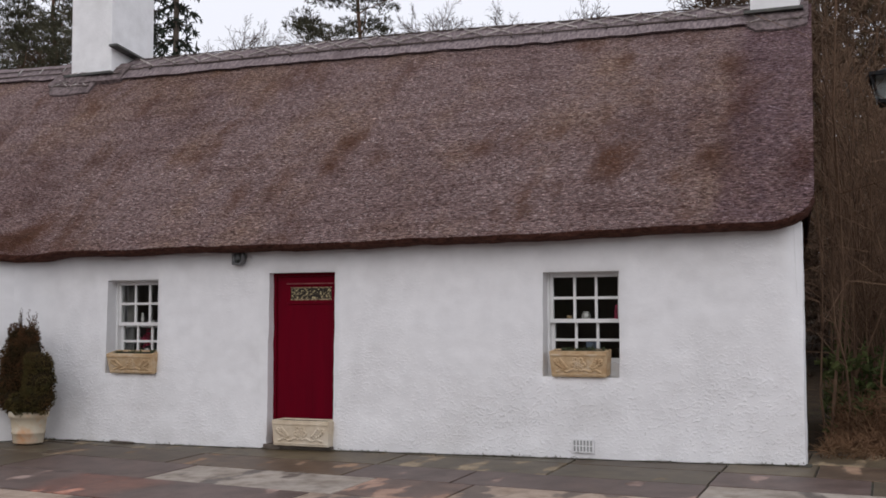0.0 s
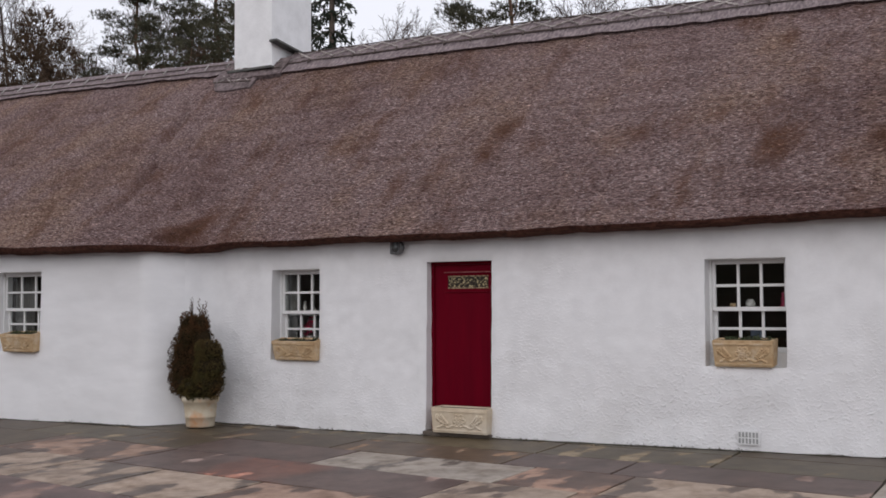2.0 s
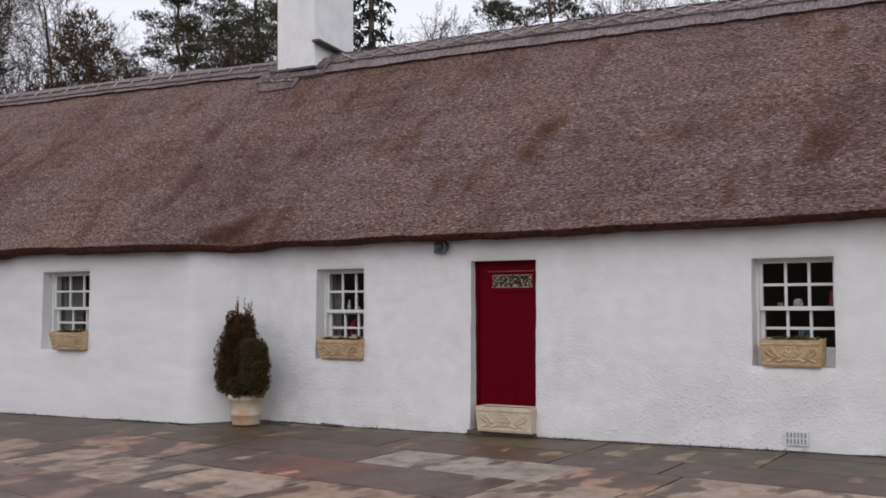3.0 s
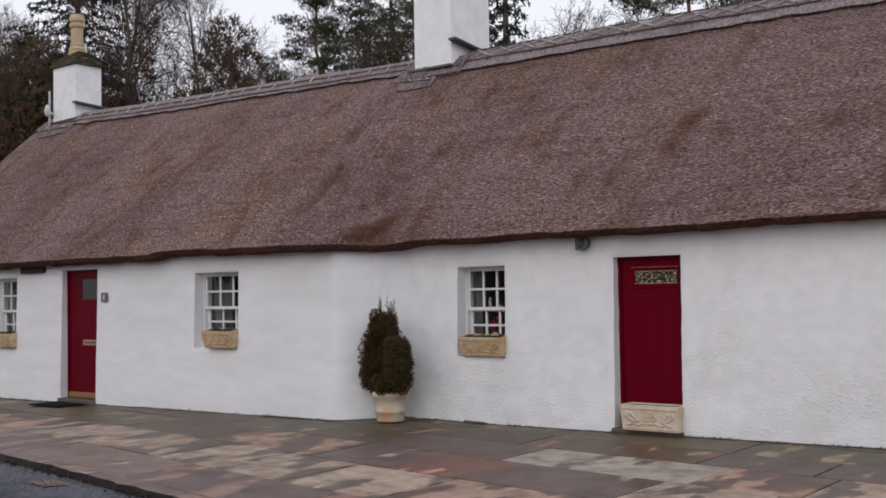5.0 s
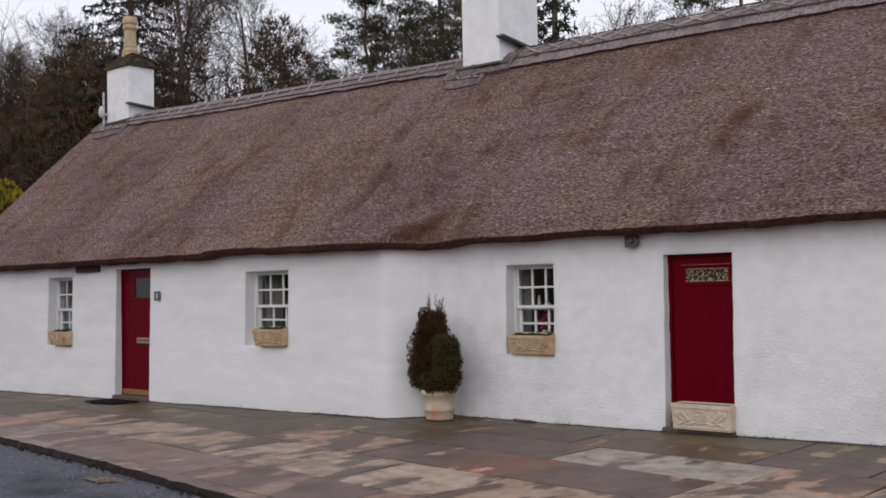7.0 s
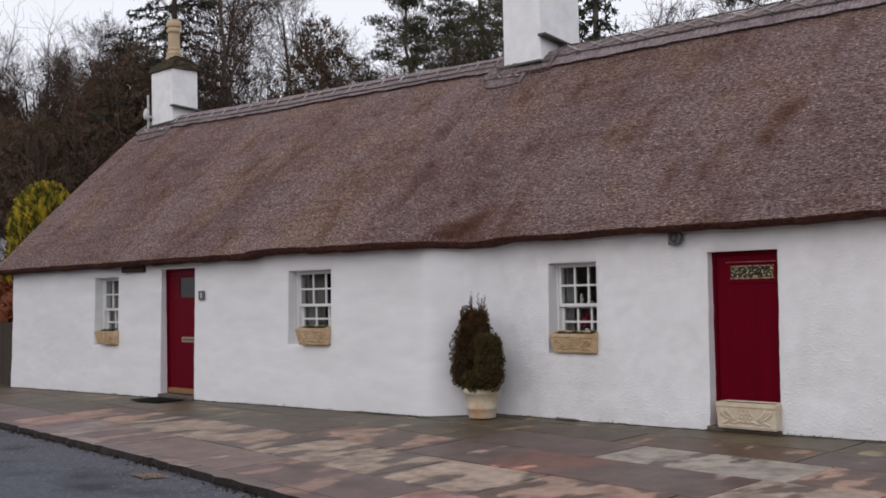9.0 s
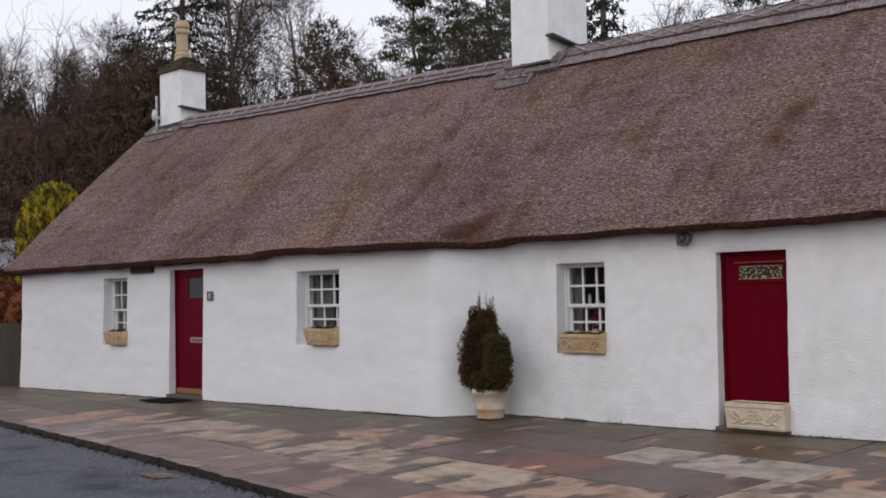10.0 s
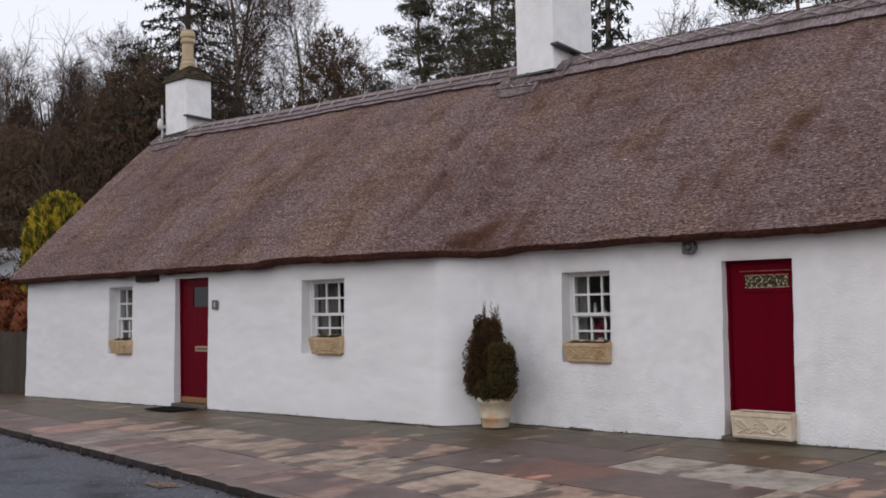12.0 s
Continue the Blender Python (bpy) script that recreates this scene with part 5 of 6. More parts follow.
def potted_yew():
    t = thing("potted_shrub", "clipped brown-green conifer in a weathered clay pot by the wall", "potted plant", (-3.895, -0.45, level(-3.895, -0.45) + 0.012))
    prof = [(0.203, 0), (0.207, 0.02), (0.212, 0.11), (0.220, 0.115), (0.220, 0.14), (0.215, 0.145), (0.226, 0.30), (0.245, 0.31), (0.25, 0.335), (0.25, 0.37), (0.235, 0.38), (0.215, 0.38), (0.20, 0.33)]
    prof = [((0.85 + 0.26 * h) * q, h) for q, h in prof]
    part("pot", lathe(prof, 32), POT, t, "cream and rust clay pot", smooth=True)
    part("soil", lathe([(0.17, 0.33), (0.165, 0.345)], 20), SOIL, t)
    part("stem", mesh_of("stem", *rod((0, 0, 0.33), (0, 0, 1.2), 0.03, 8, 0.012), BARK), BARK, t)
    # a broad stem of foliage on one side, a lower rounded one leaning off it, and a tuft of uncut leaders
    lobes = [(0.19, -0.10, 0.60, 0.17, 0.17, 0.20), (0.21, -0.11, 0.80, 0.165, 0.17, 0.20), (0.20, -0.10, 0.98, 0.14, 0.15, 0.17), (0.02, -0.06, 0.52, 0.22, 0.20, 0.15), (-0.17, -0.05, 0.57, 0.17, 0.18, 0.19),
             (-0.20, -0.04, 0.78, 0.165, 0.17, 0.20), (-0.18, -0.03, 0.99, 0.16, 0.16, 0.19), (-0.04, -0.02, 0.84, 0.14, 0.14, 0.22), (-0.14, -0.02, 1.18, 0.135, 0.14, 0.17), (0.00, -0.01, 1.16, 0.135, 0.14, 0.19),
             (-0.13, 0.0, 1.34, 0.105, 0.10, 0.13), (0.00, 0.0, 1.33, 0.105, 0.10, 0.13)]
    lobes = [(1.16 * x + 0.02 * (x > 0.1), y, 0.97 * z - 0.02, 1.16 * rx, ry, rz) for x, y, z, rx, ry, rz in lobes]
    knobs, knobbly = [], random.Random(12)
    for x, y, z, rx, ry, rz in lobes:  # clipped knobs over each lobe
        for _ in range(7):
            a, up = knobbly.uniform(3.3, 6.1), knobbly.uniform(-0.75, 0.8)
            c = math.sqrt(1 - up * up)
            q = knobbly.uniform(0.06, 0.09)
            knobs.append((x + math.cos(a) * c * rx * 0.80, y + math.sin(a) * c * ry * 0.80, z + up * rz * 0.80, q, q, q * 1.1))
    # dark solid core: its colour stands in for shade between the sprays
    lump(lobes, YEW_CORE, "core", t, 0.86)
    part("foliage", mesh_of("foliage", *lobes_foliage(lobes[:4] + knobs[:28], 6400, 0.019, 7, 5, 0.7, 0.16), YEW), YEW, t, kind="stuff")
    part("foliage", mesh_of("foliage", *lobes_foliage(lobes[4:] + knobs[28:], 9600, 0.019, 8, 5, 0.7, 0.16), YEW_BROWN), YEW_BROWN, t, "winter-browned upper foliage", kind="stuff")
    verts, faces = [], []
    rnd = random.Random(5)
    for x, h in ((-0.17, 1.60), (-0.14, 1.69), (-0.155, 1.62), (-0.03, 1.68), (0.0, 1.56), (0.05, 1.60), (0.08, 1.64), (-0.22, 1.50), (0.11, 1.52), (0.03, 1.60)):
        for k in range(int((h - 1.3) / 0.016)):
            thin = 1.0 - 0.5 * k * 0.016 / (h - 1.3)
            sprays(verts, faces, rnd, (x + rnd.gauss(0, 0.007) * thin, rnd.gauss(0, 0.01), 1.24 + 0.016 * k), (rnd.gauss(0, 0.25), rnd.gauss(0, 0.25), 1), 0.042 * thin, 4, 0.30, 0.14)
    part("leader_growth", mesh_of("leader_growth", verts, faces, YEW_BROWN), YEW_BROWN, t, "brown unclipped leader twigs", kind="stuff")


potted_yew()


# ---- trees ----
def bough(verts, faces, p, q, r0, r1, sides=5):
    vs, fs = rod(p, q, r0, sides, r1)
    k = len(verts)
    verts.extend(vs)
    faces.extend(tuple(i + k for i in f) for f in fs[:-2])


def slip(verts, faces, rnd, p, q, r0, r1):
    """A thin twig as one narrow blade."""
    d = (q - p).normalized()
    s = Matrix.Rotation(rnd.uniform(0, 6.3), 3, d) @ d.orthogonal().normalized()
    k = len(verts)
    verts += [p - s * r0, p + s * r0, q + s * r1, q - s * r1]
    faces.append((k, k + 1, k + 2, k + 3))


def bare_tree(seed, height, label, clear=0.3, r=0.2, wide=1.0, kids=2):
    """A bare broadleaf: a trunk, ascending limbs, branches and a haze of fine twigs."""
    rnd = random.Random(seed)
    wood, twigs = ([], []), ([], [])

    def limb(p, d, length, r, order):
        n = (8, 5, 4, 3)[order]
        turn, wild = rnd.uniform(0, 6.3), 0.07 + 0.05 * order
        for k in range(n):
            d = (d + Vector((rnd.gauss(0, wild), rnd.gauss(0, wild), rnd.gauss(0, wild) + 0.07))).normalized()
            q, r2 = p + d * (length / n), max(r * (0.88 if order == 0 else 0.80), 0.006)
            if r > 0.02:
                bough(*wood, p, q, r, r2, 8 if order == 0 else 4)
            else:
                slip(*twigs, rnd, p, q, max(r * 0.8, 0.013), max(r2 * 0.8, 0.011))
            if order or (k + 1) / n >= clear:
                for _ in range(kids if order < 3 else 2):
                    turn += 2.4
                    side = Matrix.Rotation(turn, 3, d) @ d.orthogonal().normalized()
                    nd = (d + side * rnd.uniform(0.5, 1.0) * (wide if order == 0 else 1.0)).normalized()
                    ln = length * ((0.42 - 0.20 * k / n) if order == 0 else (0.62 - 0.26 * k / n)) * rnd.uniform(0.75, 1.15)
                    if order < 3:
                        limb(q, nd, ln, r2 * 0.55, order + 1)
                    else:
                        slip(*twigs, rnd, q, q + nd * ln * 0.8, 0.012, 0.007)
            p, r = q, r2

    limb(Vector((0, 0, -0.4)), Vector((rnd.gauss(0, 0.05), rnd.gauss(0, 0.05), 1)).normalized(), height, r, 0)
    t = thing("bare_tree", label, "tree", group="woodland trees")
    part("trunk", mesh_of("trunk", *wood, BARK, True), BARK, t)
    part("twigwork", mesh_of("twigwork", *twigs, TWIG), TWIG, t, kind="stuff")
    return t


def spreading_pine(seed, height, label, crook=0.0):
    """A pine: ruddy trunk, level or crooked limbs and flat pads of needles with sky between them."""
    rnd = random.Random(seed)
    wood, verts, faces = ([], []), [], []

    def pad(at, size):
        for _ in range(int(46 * size)):
            a, f, up = rnd.uniform(0, 6.3), math.sqrt(rnd.random()), rnd.random()
            c = at + Vector((math.cos(a) * f * size, math.sin(a) * f * size, (0.55 * up - 0.12) * size * (1.1 - f)))
            sprays(verts, faces, rnd, c, (math.cos(a) * f, math.sin(a) * f, 0.9), 0.16 * rnd.uniform(0.6, 1.3), 5, 0.7, 0.10)

    def arm(p, d, length, r, order):
        n = 5 - order
        for k in range(n):
            kink = 0.16 + 0.22 * crook
            d = (d + Vector((rnd.gauss(0, kink), rnd.gauss(0, kink), rnd.gauss(0, kink * 0.7) + 0.05))).normalized()
            q = p + d * length / n
            bough(*wood, p, q, r, r * 0.76, 5)
            if order < 2 and k >= 1:
                side = Matrix.Rotation(rnd.uniform(-0.5, 0.5), 3, d) @ d.cross(Vector((0, 0, 1))).normalized() * rnd.choice((-1, 1))
                arm(q, (d + side * rnd.uniform(0.6, 1.1)).normalized(), length * rnd.uniform(0.3, 0.5), r * 0.45, order + 1)
            p, r = q, r * 0.76
        if rnd.random() < 0.85:
            pad(p, height * rnd.uniform(0.026, 0.052))

    p, r, d = Vector((0, 0, -0.4)), height * 0.015, Vector((0, 0, 1))
    turn = rnd.uniform(0, 6.3)
    for k in range(16):
        d = (d + Vector((rnd.gauss(0, 0.05 + 0.09 * crook), rnd.gauss(0, 0.05 + 0.09 * crook), 0.2))).normalized()
        q = p + d * height / 16
        bough(*wood, p, q, r, r * 0.93, 7)
        share = (k + 1) / 16
        if share > 0.36:
            for _ in range(2):
                turn += 2.4 + rnd.gauss(0, 0.3)
                rise = rnd.uniform(0.0, 0.35) + crook * rnd.uniform(0.4, 1.3)
                arm(q, Vector((math.cos(turn), math.sin(turn), rise)).normalized(), height * (0.27 - 0.20 * (share - 0.36)) * rnd.uniform(0.55, 1.15), r * 0.42, 0)
        p, r = q, r * 0.93
    pad(p, height * 0.04)
    t = thing("pine_tree", label, "tree", group="woodland trees")
    part("trunk", mesh_of("trunk", *wood, PINE_BARK, True), PINE_BARK, t)
    part("crown", mesh_of("crown", verts, faces, PINE), PINE, t, kind="stuff")
    return t


def bushy_tree(seed, height, width, label):
    """A dense small-leaved evergreen with an uneven lobed crown."""
    rnd = random.Random(seed)
    lobes = []
    for k in range(13):
        a, z = k * 2.4, height * (0.30 + 0.62 * k / 12)
        reach = width / 2 * (1.0 - 0.75 * (k / 12) ** 2) * 0.55
        s = width * rnd.uniform(0.16, 0.26) * (1.1 - 0.5 * k / 12)
        lobes.append((math.cos(a) * reach, math.sin(a) * reach, z, s, s, s * rnd.uniform(0.7, 1.1)))
    wood = ([], [])
    bough(*wood, Vector((0, 0, -0.4)), Vector((0, 0, height * 0.8)), height * 0.017, 0.03, 8)
    for x, y, z, *_ in lobes:
        bough(*wood, Vector((0, 0, z * 0.72)), Vector((x, y, z)), 0.07, 0.02, 4)
    verts, faces = lobes_foliage(lobes, 5600, height * 0.024, seed, 4, 0.6, 0.5, 0.085)
    t = thing("bushy_tree", label, "tree", group="woodland trees")
    part("trunk", mesh_of("trunk", *wood, BARK, True), BARK, t)
    part("crown", mesh_of("crown", verts, faces, BUSHY), BUSHY, t, kind="stuff")
    return t


def fir_tree(seed, height, width, label, mat=FIR, droop=-0.18, bare=0.12):
    """A fir: whorls of drooping boughs, each a ragged fan of needles."""
    rnd = random.Random(seed)
    wood, verts, faces = ([], []), [], []
    bough(*wood, Vector((0, 0, -0.4)), Vector((0, 0, height)), height * 0.014, 0.02, 8)
    z = height * bare
    while z < height * 0.985:
        share = (height - z) / (height * (1 - bare))
        reach = width / 2 * (share ** 0.75) + 0.12
        for k in range(7):
            a = k * 0.9 + rnd.uniform(-0.4, 0.4) + z * 3
            ln = reach * rnd.uniform(0.6, 1.12)
            tip = Vector((math.cos(a) * ln, math.sin(a) * ln, z + ln * (droop + rnd.uniform(-0.12, 0.16))))
            base = Vector((0, 0, z + 0.1))
            bough(*wood, base, tip, 0.022, 0.006, 3)
            m = max(3, int(ln / 0.11))
            for j in range(m):
                c = base.lerp(tip, (j + 0.7) / m) + Vector((rnd.gauss(0, 0.05), rnd.gauss(0, 0.05), rnd.gauss(0, 0.03)))
                sprays(verts, faces, rnd, c, (tip - base).normalized() + Vector((0, 0, -0.35)), 0.21 * rnd.uniform(0.6, 1.2), 5, 0.7)
        z += height * 0.028 * rnd.uniform(0.8, 1.2) + 0.05
    t = thing("fir_tree", label, "tree", group="woodland trees")
    part("trunk", mesh_of("trunk", *wood, BARK, True), BARK, t)
    part("crown", mesh_of("crown", verts, faces, mat), mat, t, kind="stuff")
    return t


EYE = Vector((5.6, -10.85, 1.6))


def out_there(bearing, far):
    """A place on the ground by its bearing from the far kerb (degrees to the left of the wall's normal) and distance."""
    a = radians(bearing)
    x, y = EYE.x - far * math.sin(a), EYE.y + far * math.cos(a)
    return x, y, land(x, y)


bare_kinds = [bare_tree(11, 13, "bare winter broadleaf tree with fine grey-brown twigs", 0.3, 0.2, 1.2), bare_tree(12, 15, "tall bare winter tree with spreading twigs", 0.4, 0.22),
              bare_tree(13, 11, "round-headed bare winter tree with a haze of twigs", 0.25, 0.2, 1.5), bare_tree(14, 12, "slender bare winter tree", 0.42, 0.16, 0.8)]
open_kinds = [bare_tree(15, 15, "open bare winter tree with ascending limbs", 0.30, 0.22, 0.8), bare_tree(16, 14, "forked bare winter tree with open limbs", 0.25, 0.20, 1.0)]
pine_kinds = [spreading_pine(21, 17, "old pine with crooked ruddy limbs and gappy crown", 1.0), spreading_pine(25, 15, "pine with level boughs and flat pads of dark needles", 0.1),
              spreading_pine(28, 16, "tall crooked pine with clumped dark needles", 0.8)]
fir_kinds = [fir_tree(31, 19, 9.5, "tall dark fir with drooping boughs"), fir_tree(32, 16, 3.2, "narrow dark columnar conifer", FIR, -0.45, 0.05)]
bushy_kinds = [bushy_tree(41, 12, 7.0, "dense olive-brown evergreen tree on the bank"), bushy_tree(42, 12, 8.5, "broad brownish evergreen tree on the bank")]
used = set()


def plant(kind, bearing, far, scale=1.0, turn=0.0, top=None):
    """Plants a tree; top: the height above the eye, in degrees, that its crown reaches."""
    x, y, z = out_there(bearing, far)
    if top is not None:
        tall = max((v.co.z for o in kind.children for v in o.data.vertices))
        scale = (EYE.z + far * math.tan(radians(top)) - z) / tall
    m = pose(x, y, z, 0, 0, turn)
    if kind.name in used:
        ob = copy_thing(kind, m)
    else:
        used.add(kind.name)
        kind.matrix_basis, ob = m, kind
    ob.scale = (scale * (0.9 if top else 1), scale * (0.9 if top else 1), scale)
    return ob


rnd = random.Random(77)
# named trees above the roofs: kind, bearing, distance, top
B, P, F, V, S = bare_kinds, pine_kinds, fir_kinds, bushy_kinds, open_kinds
for kind, bearing, far, top in (
        (P[1], 26.8, 46, 19.5), (B[2], 33.2, 66, 15.2), (B[2], 31.6, 70, 14.9), (F[1], 35.9, 38, 24), (F[1], 37.2, 41, 22), (B[0], 29.9, 64, 15.8), (B[2], 22.9, 64, 16.9), (B[0], 20.2, 62, 16.5),
        (B[2], 14.2, 64, 16.3), (B[1], 17.0, 70, 15.4), (P[0], 43.4, 42, 21), (P[2], 46.2, 46, 18.5), (P[2], 41.4, 47, 20), (V[0], 42.2, 44, 13.3), (V[0], 39.6, 48, 13.0),
        (F[0], 58.0, 46, 24), (S[0], 54.4, 44, 21), (S[1], 56.4, 45, 20.0), (S[0], 52.6, 48, 18.5), (V[0], 50.5, 42, 14.6), (V[1], 52.0, 48, 10.2), (V[1], 54.6, 50, 9.8),
        (V[1], 57.4, 46, 13.0), (V[0], 59.4, 45, 13.2), (V[1], 60.8, 46, 12.6), (V[0], 62.3, 45, 11.4), (V[1], 63.8, 47, 9.0), (V[0], 65.2, 44, 9.0), (V[1], 67.2, 45, 9.5), (V[0], 66.2, 50, 10.6), (V[1], 63.0, 50, 11.0), (V[0], 64.2, 52, 10.4), (V[1], 58.6, 52, 12.2), (V[0], 61.6, 52, 12.2), (V[1], 48.2, 52, 11.0), (V[0], 56.0, 48, 10.0),
        (B[1], 66.0, 50, 13.3), (B[2], 65.2, 54, 12.4), (B[0], 66.9, 53, 13.0), (V[1], 66.4, 42, 9.6), (V[0], 64.7, 43, 9.4), (B[0], 67.6, 47, 14.2), (B[3], 63.9, 50, 12.6), (B[3], 62.9, 53, 12.9), (B[0], 61.8, 52, 13.6), (S[1], 61.0, 47, 14.6), (B[3], 60.2, 54, 13.8), (B[2], 69.4, 47, 14.5),
        (B[0], 49.4, 58, 14.4), (B[1], 45.2, 60, 15.4), (B[3], 42.8, 58, 15.2), (B[2], 47.4, 56, 12.6), (B[3], 48.0, 60, 12.4), (F[1], 72.0, 50, 17), (B[0], 40.2, 54, 15.5), (V[1], -2.0, 34, 15), (V[1], 1.0, 31, 20), (V[0], 4.0, 36, 18), (V[0], 6.5, 33, 17)):
    plant(kind, bearing, far, top=top, turn=rnd.uniform(0, 360))
for k in range(5):
    plant(rnd.choice(bare_kinds), rnd.uniform(57, 72), rnd.uniform(50, 66), top=rnd.uniform(9.5, 11.5), turn=rnd.uniform(0, 360))
for k in range(6):
    plant(rnd.choice(bare_kinds), rnd.uniform(-8, 9), rnd.uniform(34, 60), top=rnd.uniform(15, 20), turn=rnd.uniform(0, 360))
for k in range(6):  # unseen trees added across the road, to shade the left wall and darken reflections
    plant(rnd.choice(bushy_kinds), 100 + 6.0 * k, rnd.uniform(30, 46), top=rnd.uniform(13, 24), turn=rnd.uniform(0, 360))


def thicket(name, label, spots, seed, height, mat, twiggy=5, r=0.010, least_x=-99.0):
    """Many thin crooked stems, one object of stuff."""
    rnd = random.Random(seed)
    verts, faces = [], []
    for x, y in spots:
        p, d = Vector((x, y, land(x, y) - 0.1)), Vector((rnd.gauss(0, 0.10), rnd.gauss(0, 0.10), 1)).normalized()
        h, rr, n = height * rnd.uniform(0.55, 1.25), r * rnd.uniform(0.6, 1.8), 6
        for k in range(n):
            d = (d + Vector((rnd.gauss(0, 0.10), rnd.gauss(0, 0.10), 0.05))).normalized()
            q = p + d * h / n
            q.x = max(q.x, least_x)
            bough(verts, faces, p, q, rr, rr * 0.82, 3)
            if k:
                for _ in range(twiggy):
                    e = (d * rnd.uniform(0.2, 1.2) + Vector((rnd.gauss(0, 0.6), rnd.gauss(0, 0.6), rnd.gauss(0.1, 0.3)))).normalized()
                    m = q + e * h * rnd.uniform(0.08, 0.2)
                    m.x = max(m.x, least_x)
                    bough(verts, faces, q, m, rr * 0.45, rr * 0.3, 3)
                    e2 = (e + Vector((rnd.gauss(0, 0.5), rnd.gauss(0, 0.5), rnd.gauss(0.1, 0.4)))).normalized()
                    bough(verts, faces, m, m + e2 * h * rnd.uniform(0.05, 0.14), rr * 0.3, rr * 0.2, 3)
            p, rr = q, rr * 0.82
    return tagged(part(name, mesh_of(name, verts, faces, mat), mat), label, "undergrowth", kind="stuff")


# the thicket beyond the right-hand gable
spots = [(rnd.uniform(5.02, 7.6), rnd.uniform(2.4, 9)) for _ in range(230)] + [(rnd.uniform(4.9, 9), rnd.uniform(9, 18)) for _ in range(200)]
thicket("thicket", "dense thicket of brown bare stems beside the gable", spots, 5, 5.0, THICKET, 3, 0.014, 5.0)
spots = [out_there(rnd.uniform(36, 75), rnd.uniform(38, 62))[:2] for _ in range(300)]
thicket("brushwood", "brown saplings on the bank behind the cottages", spots, 6, 6.5, TWIG, 5, 0.035)


def leafy(name, label, boxes_, n, size, seed, mat, blades=5, up=0.5, wide=0.16):
    rnd = random.Random(seed)
    verts, faces = [], []
    total = sum((b[1] - b[0]) * (b[3] - b[2]) * (b[5] - b[4]) for b in boxes_)
    for x0, x1, y0, y1, z0, z1 in boxes_:
        for _ in range(int(n * (x1 - x0) * (y1 - y0) * (z1 - z0) / total)):
            x, y, z = rnd.uniform(x0, x1), rnd.uniform(y0, y1), rnd.uniform(z0, z1)
            if fbm(x * 1.1, y * 1.1, z * 1.1) + 0.25 < (z - z0) / (z1 - z0) - 0.45:
                continue
            sprays(verts, faces, rnd, (x, y, land(x, y) + z), (rnd.gauss(0, 0.6), rnd.gauss(0, 0.6), up), size * rnd.uniform(0.6, 1.4), blades, 0.7, wide)
    return tagged(part(name, mesh_of(name, verts, faces, mat), mat), label, "undergrowth", kind="stuff")


leafy("undergrowth", "low dark green undergrowth below the thicket", [(5.0, 7.8, 2.6, 8.5, 0.1, 1.15), (4.9, 8.0, 9, 14, 0.3, 1.8), (4.9, 8.5, 17, 21, 1.5, 3.4)], 11000, 0.10, 8, SCRUB, 6, 0.4)
leafy("dry_grass", "low tangle of dry brown grass beside the gable", [(5.1, 7.0, 0.55, 1.6, 0.0, 0.26), (5.12, 7.0, 1.3, 3.0, 0.0, 0.72)], 7000, 0.15, 9, DRY, 5, 0.35, 0.022)


def brush_bank(name, label, bearings, fars, n, tops, size, seed, mat):
    """Twiggy brush banked up among the trees; tops: the least and most height of a bush."""
    r = random.Random(seed)
    verts, faces = [], []
    for _ in range(n):
        b, far = r.uniform(*bearings), r.uniform(*fars)
        x, y, z = out_there(b, far)
        h = tops[0] + (tops[1] - tops[0]) * max(0.0, min(1.0, 0.5 + 0.9 * fbm(x * 0.16, y * 0.16, 3.0)))
        zz = h * r.random() ** 0.7
        sprays(verts, faces, r, (x, y, z + zz), (r.gauss(0, 0.5), r.gauss(0, 0.5), 1.0), size * r.uniform(0.5, 1.5), 4, 0.6, 0.05)
    return tagged(part(name, mesh_of(name, verts, faces, mat), mat), label, "undergrowth", kind="stuff")


brush_bank("brush_bank", "brown winter brush filling the bank below the trees", (36, 76), (40, 58), 26000, (0.8, 4.2), 0.26, 10, BRUSH)
brush_bank("brush_bank", "brown winter brush beyond the gable", (-10, 9), (26, 40), 14000, (2.5, 6.0), 0.25, 11, BRUSH)


# ---- garden beyond the left gable ----
def golden_conifer(x, y):
    t = thing("golden_conifer", "clipped golden-yellow conifer with upright sprays behind the gable", "shrub", (x, y, land(x, y)))
    lobes = [(0, 0, 3.45, 0.92, 0.9, 1.5), (-0.66, 0, 3.0, 0.5, 0.6, 1.15), (0.5, 0, 3.35, 0.55, 0.6, 1.25), (-0.3, -0.3, 2.2, 0.8, 0.6, 1.6)]
    part("stem", mesh_of("stem", *rod((0, 0, -0.2), (0, 0, 3.2), 0.12, 8, 0.05), BARK), BARK, t)
    lump(lobes, SCRUB, "core", t, 0.8)
    verts, faces = [], []
    r = random.Random(4)
    for lx, ly, lz, rx, ry, rz in lobes:
        for _ in range(2300):
            d = Vector((r.gauss(0, 1), r.gauss(0, 1), r.gauss(0, 1))).normalized()
            sprays(verts, faces, r, (lx + d.x * rx * 0.92, ly + d.y * ry * 0.92, lz + d.z * rz * 0.92), (d.x * 0.4, d.y * 0.4, 1), 0.20 * r.uniform(0.5, 1.3), 4, 0.22, 0.12)
    part("foliage", mesh_of("foliage", verts, faces, GOLD), GOLD, t, kind="stuff")


golden_conifer(-21.25, 2.05)


